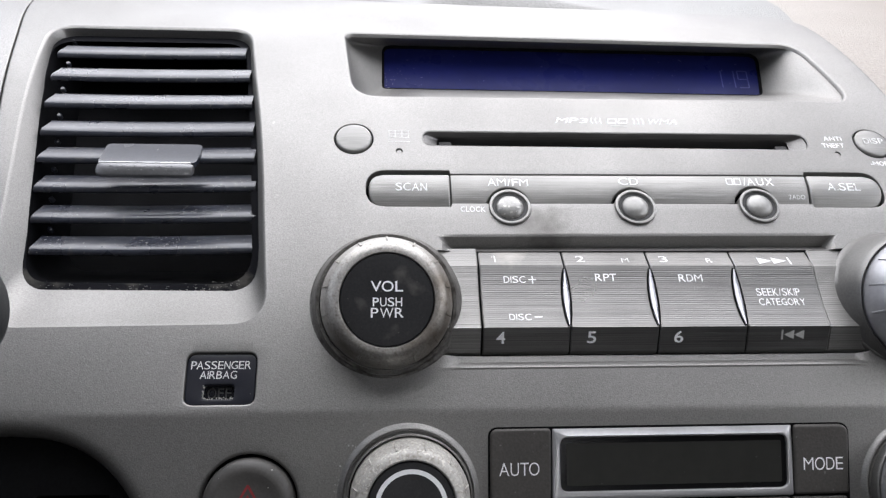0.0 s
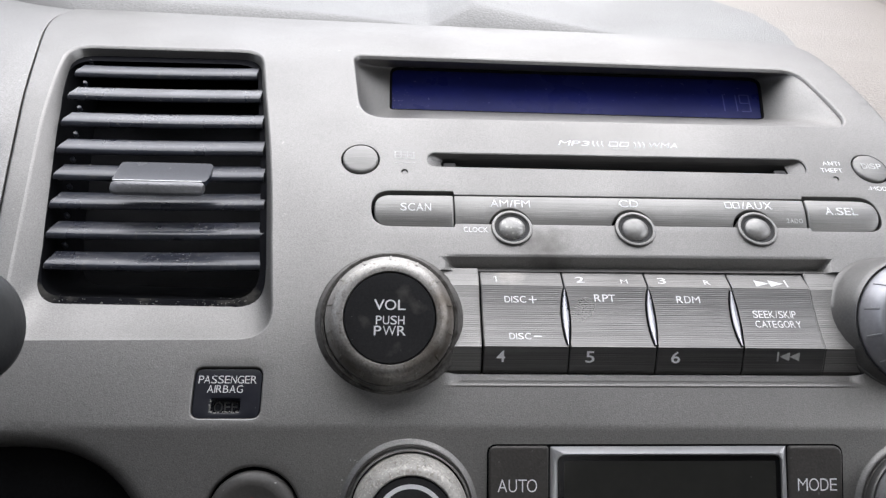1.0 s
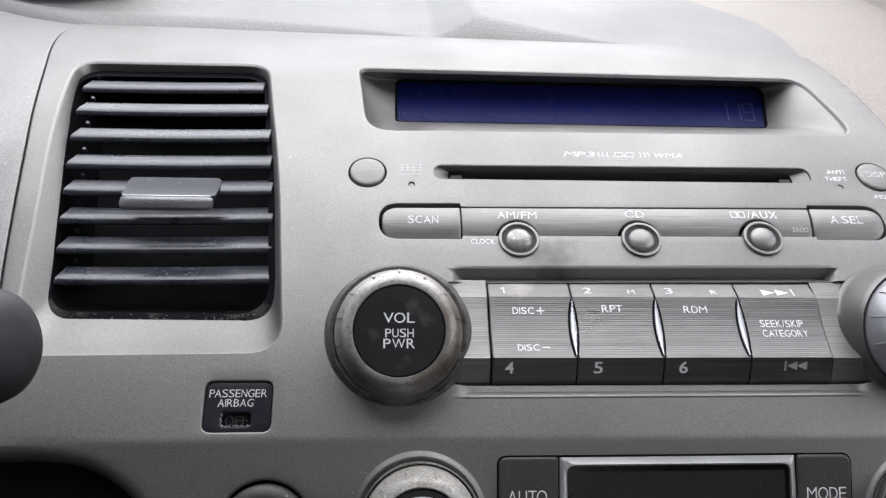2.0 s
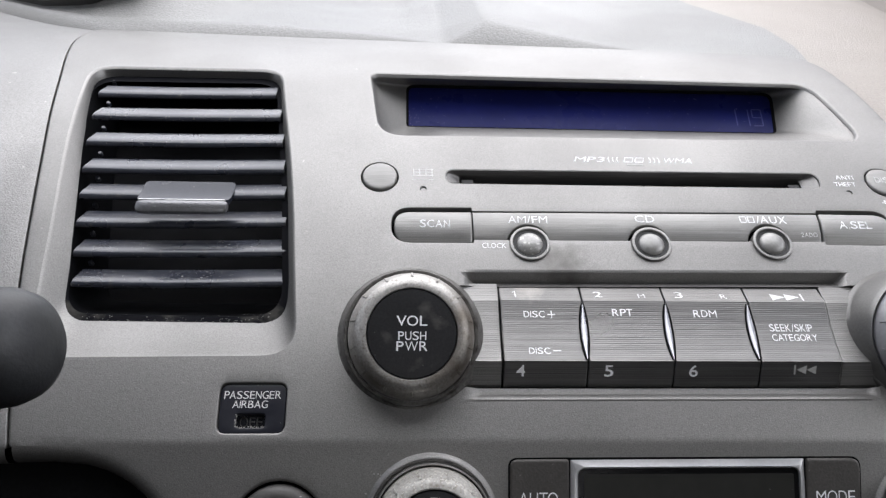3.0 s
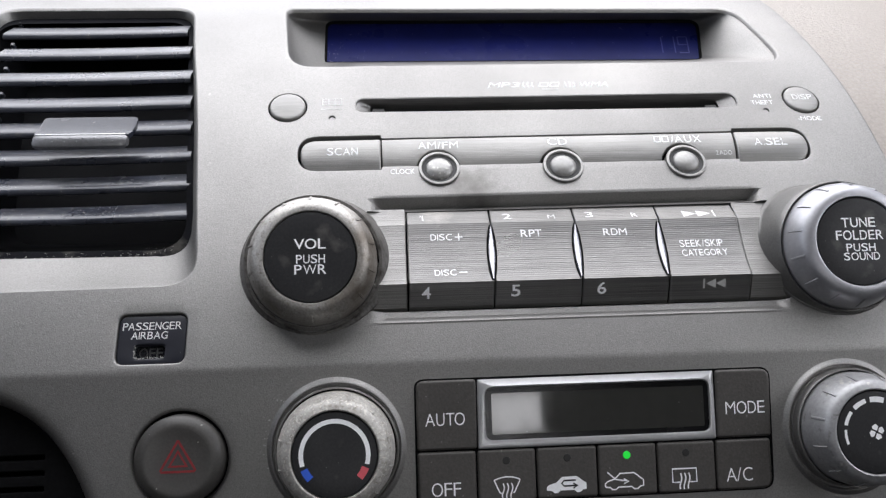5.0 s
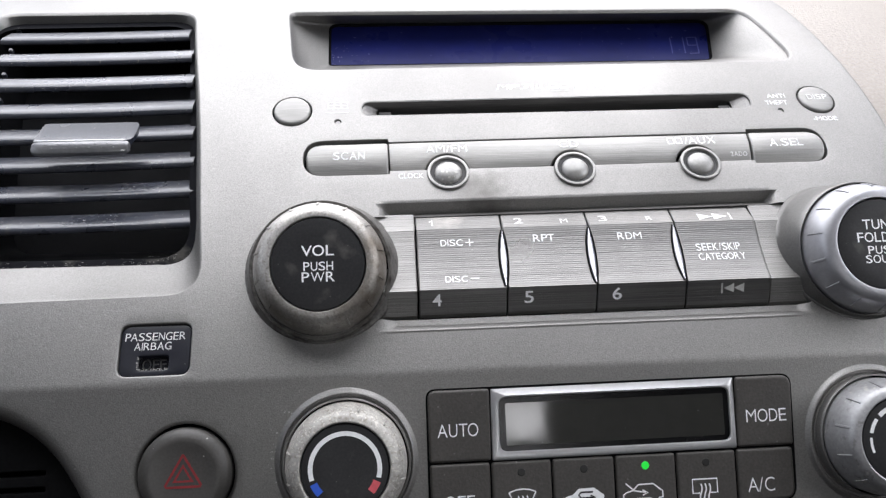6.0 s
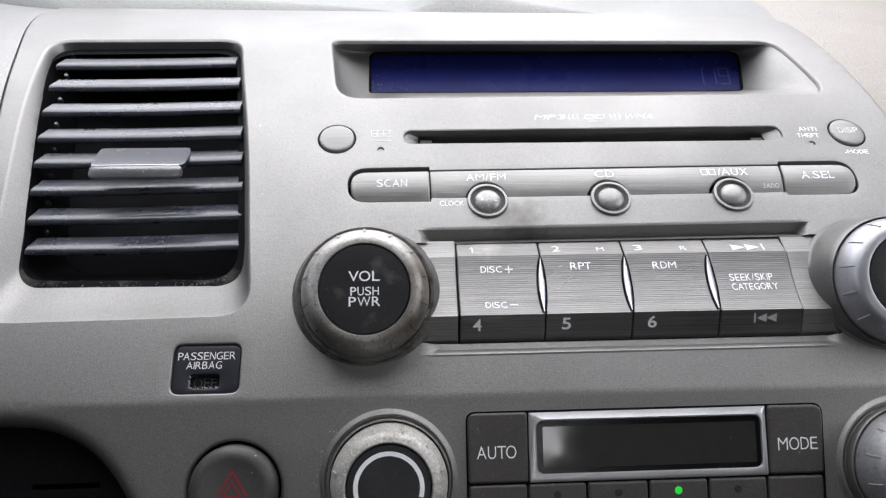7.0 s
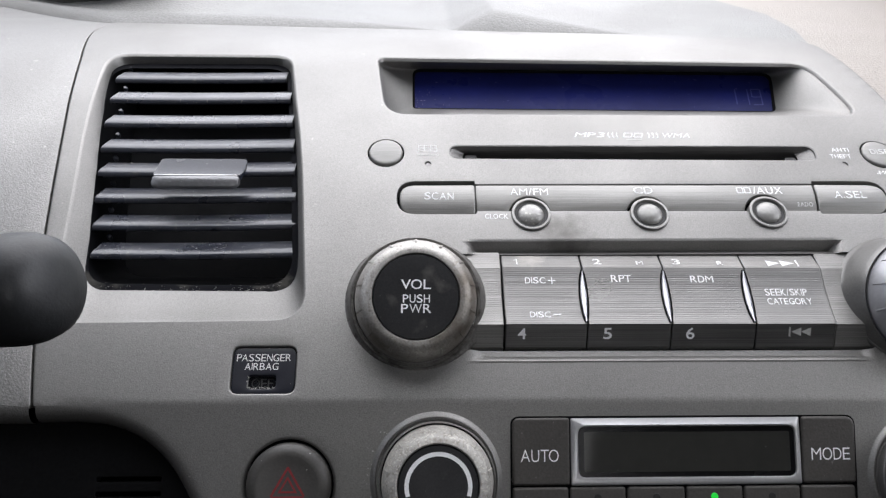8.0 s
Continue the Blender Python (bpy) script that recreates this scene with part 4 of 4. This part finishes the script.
for z, x0, x1 in ((79.6, 1.2, 8.6), (78.2, 1.2, 8.6), (76.6, 1.2, 8.6), (74.6, 0.8, 8.8)):
    part("logo_bar", strokes([[(x0, z), (x1, z)]], face, 0.26), FADED, marks)
for x in (1.4, 3.6, 6.0, 8.3):
    part("logo_bar", strokes([[(x, 76.4), (x, 79.9)]], face, 0.26), FADED, marks)


# ---- knobs ----
def knob(name, label, fr, base, base_r, cap_r, ring_r, deep, ring_mat, group, ribs=14, collar_mat=None, rise=0.5, flare=1.1):
    """A turned knob: collar on the fascia, grip ring with ribs and flush black cap. fr lies in the cap's face."""
    ob = thing(name, fr(0, 0, -deep), label, "knob", group)
    n = 64
    turn = [(math.cos(2 * math.pi * i / n), math.sin(2 * math.pi * i / n)) for i in range(n)]
    foot = lambda r, h: [face(base[0] + r * c, base[1] + r * s, h) for c, s in turn]
    neck = lambda r, h: [fr(r * c, r * s, h) for c, s in turn]
    bm = bmesh.new()
    a, b = foot(base_r - 0.6, 0.5), neck(ring_r + flare, -rise * deep)
    mid = [[p.lerp(q, t) for p, q in zip(a, b)] for t in (0.2, 0.5, 0.8)]
    loft(bm, [foot(base_r, -5), foot(base_r, -0.2), foot(base_r - 0.2, 0.25), a, *mid, b, neck(ring_r + flare - 0.25, 0.4 - rise * deep), neck(ring_r + 0.55, 0.3 - rise * deep), neck(ring_r + 0.45, -(rise + 0.25) * deep)])
    part("collar", bm, collar_mat or SKIRT, ob, "grey conical collar")
    bm = bmesh.new()
    turned(bm, fr, ((ring_r + 0.9, -(rise + 0.24) * deep), (ring_r - 1.6, -(rise + 0.24) * deep)), n)
    part("gap_ring", bm, VOID, ob, "dark gap between collar and grip ring")
    w = ring_r - cap_r
    bm = bmesh.new()
    turned(bm, fr, ((cap_r + 0.2, -3.0), (cap_r + 0.2, -0.1), (cap_r + 0.35, 0.25), (cap_r + 0.7, 0.35), (cap_r + 0.35 * w, -0.05), (cap_r + 0.56 * w, -0.7),
                    (cap_r + 0.68 * w, -1.7), (cap_r + 0.8 * w, -3.4), (cap_r + 0.92 * w, -5.8), (ring_r, -8.2), (ring_r, -(rise + 0.28) * deep)), n)
    ring = part("grip_ring", bm, ring_mat, ob)
    bm = bmesh.new()
    turned(bm, fr, ((cap_r - 0.1, -3.0), (cap_r - 0.1, -0.35), (cap_r - 0.3, -0.08), (cap_r - 0.6, 0), (cap_r * 0.6, 0), (cap_r * 0.2, 0)), n, cap=True)
    cap = part("cap", bm, CAP, ob, "flat black cap")
    for k in range(ribs):
        t = 2 * math.pi * (k + 0.5) / ribs
        bm = bmesh.new()
        rows = []
        for r, h in ((cap_r + 0.64 * w, -1.35), (cap_r + 0.74 * w, -2.5), (cap_r + 0.84 * w, -4.2), (cap_r + 0.94 * w, -6.4)):
            for_row = []
            for side, up in ((-0.45, -0.15), (-0.25, 0.26), (0.25, 0.26), (0.45, -0.15)):
                for_row.append(fr((r + up) * math.cos(t) - side * math.sin(t), (r + up) * math.sin(t) + side * math.cos(t), h + up))
            rows.append(for_row)
        loft(bm, rows, wrap=False)
        part("grip_rib", bm, ring_mat, ring)
    return ob, cap


VOL = Plane(0.2, -11.1, 9.8, -0.10)
_, cap = knob("volume_knob", "worn silver volume knob with black cap, grimy ring", VOL, (0.5, 12.5), 24.3, 13.8, 20.0, 18.5, WORN, "audio knobs", collar_mat=GRIMY_SKIRT, rise=0.62, flare=1.7)
print_text("VOL", -4.8, 4.7, 2.35, 5.45, cap, WHITE, VOL)
print_text("PUSH", -4.2, 4.4, -2.0, 0.6, cap, WHITE, VOL)
print_text("PWR", -4.75, 4.8, -5.3, -2.4, cap, WHITE, VOL)
TUNE = Plane(172.4, -11.0, 10.4, -0.10)
_, cap = knob("tuning_knob", "clean satin silver tuning knob with black cap", TUNE, (171.6, 13.3), 24.4, 14.1, 20.7, 18.5, RING, "audio knobs")
print_text("TUNE", -5.6, 5.6, 4.45, 7.5, cap, WHITE, TUNE)
print_text("FOLDER", -7.8, 7.8, 0.4, 3.45, cap, WHITE, TUNE)
print_text("PUSH", -4.8, 4.8, -3.3, -0.8, cap, WHITE, TUNE)
print_text("SOUND", -5.9, 5.9, -6.1, -3.65, cap, WHITE, TUNE)
TEMP = Plane(6.9, -10.2, -48.2, -0.15)
_, cap = knob("temperature_knob", "scuffed silver temperature knob with blue and red marks", TEMP, (6.7, -45.9), 18.5, 12.2, 17.3, 14.0, WORN_PALE, "climate knobs", 12, FASCIA, 0.82)
arc = lambda r, a, b, n=30: [(r * math.cos(radians(t)), r * math.sin(radians(t))) for t in np.linspace(a, b, n)]
part("dial_arc", strokes([arc(9.5, -17, 197)], TEMP, 1.3), WHITE, cap, "white dial arc")
part("warm_mark", strokes([arc(9.4, -23, -43, 5)], TEMP, 2.1), PINK, cap, "red warm mark")
part("cold_mark", strokes([arc(9.4, 203, 223, 5)], TEMP, 2.1), BLUE, cap, "blue cold mark")
FAN = Plane(167.3, -10.2, -48.3, -0.15)
_, cap = knob("fan_knob", "silver fan speed knob with stepped white dial", FAN, (167.0, -45.9), 18.5, 12.2, 17.3, 14.0, SCUFFED, "climate knobs", 12, FASCIA, 0.82)
for k in range(7):
    part("dial_step", strokes([arc(9.6, 200 - 34 * k, 174 - 34 * k, 7)], FAN, 0.8 + 0.28 * k), WHITE, cap)
blades = [[(1.9 * math.cos(radians(90 * k + d)) * q, 1.9 * math.sin(radians(90 * k + d)) * q) for d, q in ((0, 0.2), (-20, 0.9), (5, 1.25), (40, 1.2), (55, 0.8))] for k in range(4)]
part("fan_mark", filled(blades, FAN), WHITE, cap)

for cx in (6.7, 167.0):
    bm = bmesh.new()
    loft(bm, [[face(x, z, h) for x, z in circle(cx, -45.9, r, 64)] for r, h in ((21.2, -0.1), (20.7, 0.15), (20.2, 0.7), (19.8, 1.15), (19.4, 1.25), (19.1, 1.05), (18.95, 0.5), (18.9, -1.0))])
    part("knob_boss", bm, FASCIA, fascia, "raised rounded ring moulded round the knob")

rng = random.Random(9)
chips = []
for _ in range(26):
    a, r, s = rng.uniform(2.4, 3.5), 20.6 + abs(rng.gauss(0, 1.6)), rng.uniform(0.1, 0.32)
    x, z = 7.0 + r * math.cos(a), -45.9 + r * math.sin(a)
    chips.append([(x + s * rng.uniform(0.6, 1.3) * math.cos(k * 1.2566), z + s * rng.uniform(0.6, 1.3) * math.sin(k * 1.2566)) for k in range(5)])
part("paint_chips", filled(chips, face, 0.03), GREYED, fascia, "small pale chips beside the temperature knob")

# ---- airbag indicator ----
airbag = thing("airbag_indicator", face(-49.6, -11), "blue-black passenger airbag indicator with unlit window", "indicator light")
sunk = lambda x, z, h=0.0: face(x, z, h - 0.9)
bm = bmesh.new()
lamp_hole = rect(-54.4, -17.6, -44.4, -12.4, 1.7)
sheet(bm, rect(-58.8, -18.6, -39.1, -3.9, 2.5), [lamp_hole], surf=sunk, step=(4, 2))
lip(bm, rect(-58.8, -18.6, -39.1, -3.9, 2.5), 0.3, 2.0, out=True, surf=sunk)
lip(bm, lamp_hole, 0.5, 2.2, surf=sunk)
body = part("body", bm, AIRBAG, airbag)
bm = bmesh.new()
plate(bm, grown(lamp_hole, 0.3), -4.5, -2.7, 0.2)
pane = part("lamp_window", bm, GLASS, airbag)
print_text("OFF", -52.9, -45.9, -16.7, -13.5, pane, UNLIT, lambda x, z, h=0.0: face(x, z, h - 2.7))
print_text("PASSENGER", -58.0, -40.4, -8.2, -5.8, body, FADED, sunk, lean=0.1, weight=-0.004)
print_text("AIRBAG", -55.2, -44.4, -11.1, -8.8, body, FADED, sunk, lean=0.1, weight=-0.004)
crumbs([(rng.uniform(-53.6, -45.2), -17.2 + abs(rng.gauss(0, 0.25))) for _ in range(34)] + [(-54.0 + abs(rng.gauss(0, 0.3)), rng.uniform(-17, -13)) for _ in range(14)], sunk, 0.35, body, LINT, "pale worn rim of the lamp window")

# ---- hazard switch ----
HAZ = Plane(-39.5, face(0, -47.2).y * 1000, -47.2, -0.13)
hazard = thing("hazard_switch", HAZ(0, 0), "round charcoal hazard switch with dark red triangle", "switch")
bm = bmesh.new()
turned(bm, HAZ, ((13.2, -3), (13.2, 1.6), (13.0, 2.3), (12.3, 3.0), (10.8, 3.75), (10.1, 3.98), (9.3, 3.95), (8.0, 3.65), (5, 3.4), (2, 3.3)), 56, cap=True)
body = part("push_button", bm, SWITCH, hazard)
bm = bmesh.new()
turned(bm, HAZ, ((17.5, -3.2), (12.0, -3.2)), 56)
part("recess_floor", bm, VOID, hazard)
top = lambda x, z, h=0.0: HAZ(x, z, h + 3.42)
for r, w in ((6.6, 1.3), (3.4, 1.1)):
    tri = [(r * math.cos(radians(90 + 120 * k)) * 1.02, r * math.sin(radians(90 + 120 * k)) - 0.2) for k in (0, 1, 2)]
    ring = lambda k: [(x * k, (z + 0.2) * k - 0.2) for x, z in tri]
    k = 1 - w / r
    polys = [[ring(1)[i], ring(1)[(i + 1) % 3], ring(k)[(i + 1) % 3], ring(k)[i]] for i in range(3)]
    part("triangle_mark", filled(polys, top), RED, body)

# ---- climate control ----
climate = thing("climate_control", face(86, -45), "charcoal climate control panel with dark screen and two rows of buttons", "climate control")
bm = bmesh.new()
plate(bm, rounded([(30.2, -63.9), (142.2, -63.9), (142.9, -26.6), (30.4, -26.6)], [2.5, 4, 3.5, 3.0], 5), -2, 0.12, 0.05)
part("backing", bm, VOID, climate)
SCREEN = rect(52.0, -45.5, 122.4, -29.9, 2.4)
FRAME = rounded([(49.5, -47.9), (124.0, -47.8), (124.5, -27.1), (49.7, -27.2)], 0.6, 5)
bm = bmesh.new()
loft(bm, [[face(x, z, h - (1.05 if z > -28.2 else 0)) for x, z in grown(line, d)] for line, d, h in ((FRAME, 0, -0.2), (FRAME, 0, 0.9), (FRAME, -0.12, 1.18), (FRAME, -0.4, 1.3), (SCREEN, 0.6, 1.3), (SCREEN, 0.2, 1.2), (SCREEN, 0, 0.9), (SCREEN, 0, -0.5))])
part("screen_frame", bm, SATIN, climate, "satin silver screen frame")
bm = bmesh.new()
plate(bm, grown(SCREEN, 0.3), -1.5, 0.45, 0.1)
screen = part("screen", bm, SCREEN_EDGE, climate, "switched-off dark glass screen")
lcd = rect(54.0, -43.9, 120.8, -31.6, 0.5)
part("display_area", filled([lcd], lambda x, z, h=0.0: face(x, z, h + 0.45), 0.05), SCREEN_OFF, screen)


def climate_button(outline, name="climate_button"):
    bm = bmesh.new()
    plate(bm, outline, 0.0, 1.25, 0.75)
    return part(name, bm, CLIMATE, climate)


lift = lambda x, z, h=0.0: face(x, z, h + 1.25)
b = climate_button(rounded([(30.9, -47.8), (49.15, -47.8), (49.3, -27.1), (30.9, -27.1)], [1.1, 1.1, 1.1, 2.6]))
print_text("AUTO", 33.5, 45.6, -40.5, -36.8, b, WHITE, lift, weight=-0.008)
b = climate_button(rounded([(124.4, -47.7), (141.7, -47.7), (142.3, -27.1), (124.9, -27.1)], [1.1, 1.1, 3.2, 1.1]))
print_text("MODE", 127.4, 140.0, -40.5, -36.8, b, WHITE, lift, weight=-0.008)
EDGES = (30.9, 48.85, 67.1, 86.1, 104.8, 123.45, 141.5)
row = []
for i in range(6):
    radii = [2.2 if i == 0 else 1.1, 3.4 if i == 5 else 1.1, 1.1, 1.1]
    row.append(climate_button(rounded([(EDGES[i] + (0.25 if i else 0), -63.4), (EDGES[i + 1] - 0.25, -63.4), (EDGES[i + 1] - 0.25, -48.3), (EDGES[i] + (0.25 if i else 0), -48.3)], radii)))
print_text("OFF", 34.9, 43.8, -61.2, -57.3, row[0], WHITE, lift, weight=-0.008)
print_text("A/C", 126.5, 134.9, -60.8, -56.8, row[5], WHITE, lift, weight=-0.008)
for i, x in ((1, 57.9), (2, 76.7), (3, 95.3), (4, 114.0)):
    bm = bmesh.new()
    plate(bm, circle(x, -51.5, 1.2, 20), 0.5, 1.35, 0.15)
    part("indicator_lamp", bm, GREEN if i == 3 else UNLIT, row[i], "lit green indicator lamp" if i == 3 else "")
wave = lambda x, z0, z1: [(x + 0.35 * math.sin(5.5 * t), z0 + (z1 - z0) * t) for t in np.linspace(0, 1, 9)]
part("defrost_mark", strokes([[(53.9, -57.2), (55.6, -61.0), (56.2, -61.0)], [(59.6, -61.0), (60.0, -61.0), (61.9, -57.2)], [(53.9, -57.2), (56, -56.5), (58, -56.3), (60, -56.5), (61.9, -57.2)]]
     + [wave(x, -58.2, -62.6) for x in (56.6, 57.9, 59.2)], lift, 0.4), WHITE, row[1])
part("rear_defrost_mark", strokes([[(111.6, -60.3), (109.4, -60.3), (109.4, -56.3), (117.0, -56.3), (117.0, -60.3), (114.9, -60.3)]] + [wave(x, -57.6, -62.4) for x in (111.9, 113.2, 114.5)], lift, 0.45), WHITE, row[4])
CAR = [(0, 0.9), (0, 2.0), (0.8, 2.6), (3.0, 3.2), (4.8, 4.8), (9.4, 4.9), (11.6, 3.2), (12.3, 2.8), (12.3, 1.0), (11.2, 0.8), (10.4, 0.1), (9.3, 0.1), (8.5, 0.8), (4.2, 0.8), (3.4, 0.1), (2.3, 0.1), (1.5, 0.8)]
part("recirculation_mark", filled([[(70.0 + x, -61.9 + z) for x, z in CAR]], lift), WHITE, row[2])
part("loop_mark", strokes([[(79, -58.2), (75.4, -58.2), (74.6, -59.0), (75.4, -59.8), (79.2, -59.8)], [(78.2, -59.1), (79.6, -59.8), (78.2, -60.5)]], lift, 0.5, 0.12), CAP, row[2])
part("fresh_air_mark", strokes([[(88.2 + 0.97 * x, -61.7 + z) for x, z in CAR + CAR[:1]], [(89.0, -56.4), (91.5, -58.6), (95.0, -59.2)], [(94.0, -58.5), (95.6, -59.3), (94.0, -60.0)]], lift, 0.42), WHITE, row[3])

# ---- stalk on the steering column ----
stalk = thing("wiper_stalk", (-0.09, -0.09, -0.006), "black plastic steering column stalk with rounded end", "stalk")
bm = bmesh.new()
tip, along = Vector((-75.8, -97.0, -9.0)), Vector((-0.90, 0.42, 0.02)).normalized()
side = along.cross(Vector((0, 0, 1))).normalized()
rise = side.cross(along)
rings = []
for r, d in ((1.0, -3.2), (5.0, -2.9), (8.6, -1.8), (10.6, 0.4), (11.6, 3.6), (12.0, 8.0), (11.6, 20), (10.2, 45), (8.5, 80), (8.0, 150)):
    rings.append([(tip + along * d + (side * math.cos(a) + rise * math.sin(a)) * r) * 0.001 for a in np.linspace(0, 2 * math.pi, 41)[:-1]])
loft(bm, rings[5:], cap=True)
part("lever", bm, RUBBER, stalk)
bm = bmesh.new()
shut = [[p + (tip * 0.001 + along * 0.008 - p) * 0.03 for p in rings[5]]]
loft(bm, rings[:6] + shut, cap=True, base=True)
part("end_cap", bm, RUBBER, stalk, "rounded end cap with fingerprints")

column = thing("steering_column", (-0.26, 0.0, -0.01), "plain black steering column cover that carries the stalk", "steering column", kind="structure")
bm = bmesh.new()
cover = rect(-325, -75, -205, 50, 22, 6)
loft(bm, [[Vector((x + (-265 - x) * k, y, z + (-12 - z) * k)) * 0.001 for x, z in cover] for y, k in ((60, 0.0), (-70, 0.06), (-96, 0.10), (-106, 0.18), (-108, 0.3))], cap=True)
part("cover", bm, RUBBER, column)

# ---- plain cabin round the dashboard ----
def wall(name, blocks, label, material=None):
    bm = bmesh.new()
    for p0, p1 in blocks:
        box(bm, p0, p1, lambda x, y, z: Vector((x, y, z)))
    me = bpy.data.meshes.new(name)
    bmesh.ops.recalc_face_normals(bm, faces=bm.faces)
    bm.to_mesh(me)
    bm.free()
    me.materials.append(material or LINING)
    tagged(new(name, me), label, "cabin", kind="structure")


wall("floor", [((-0.75, -1.9, 0.20), (0.91, 1.20, 0.24))], "dark carpeted cabin floor", CARPET)
wall("ceiling", [((-0.75, -1.9, 1.62), (0.91, -0.34, 1.66))], "plain grey cabin roof lining")
wall("wall_rear", [((-0.75, -1.9, 0.24), (0.91, -1.86, 1.62))], "plain grey cabin rear wall")
wall("wall_front", [((-0.75, 1.16, 0.24), (0.91, 1.20, 1.10))], "plain grey bulkhead below the windscreen")
for name, x in (("wall_left", -0.75), ("wall_right", 0.87)):
    wall(name, [((x, -1.86, 0.24), (x + 0.04, 1.16, 0.98)), ((x, -1.86, 1.38), (x + 0.04, -0.34, 1.62)), ((x, -1.86, 0.98), (x + 0.04, -0.76, 1.38)), ((x, 0.16, 0.98), (x + 0.04, 1.16, 1.38))], "plain grey door lining with window opening")
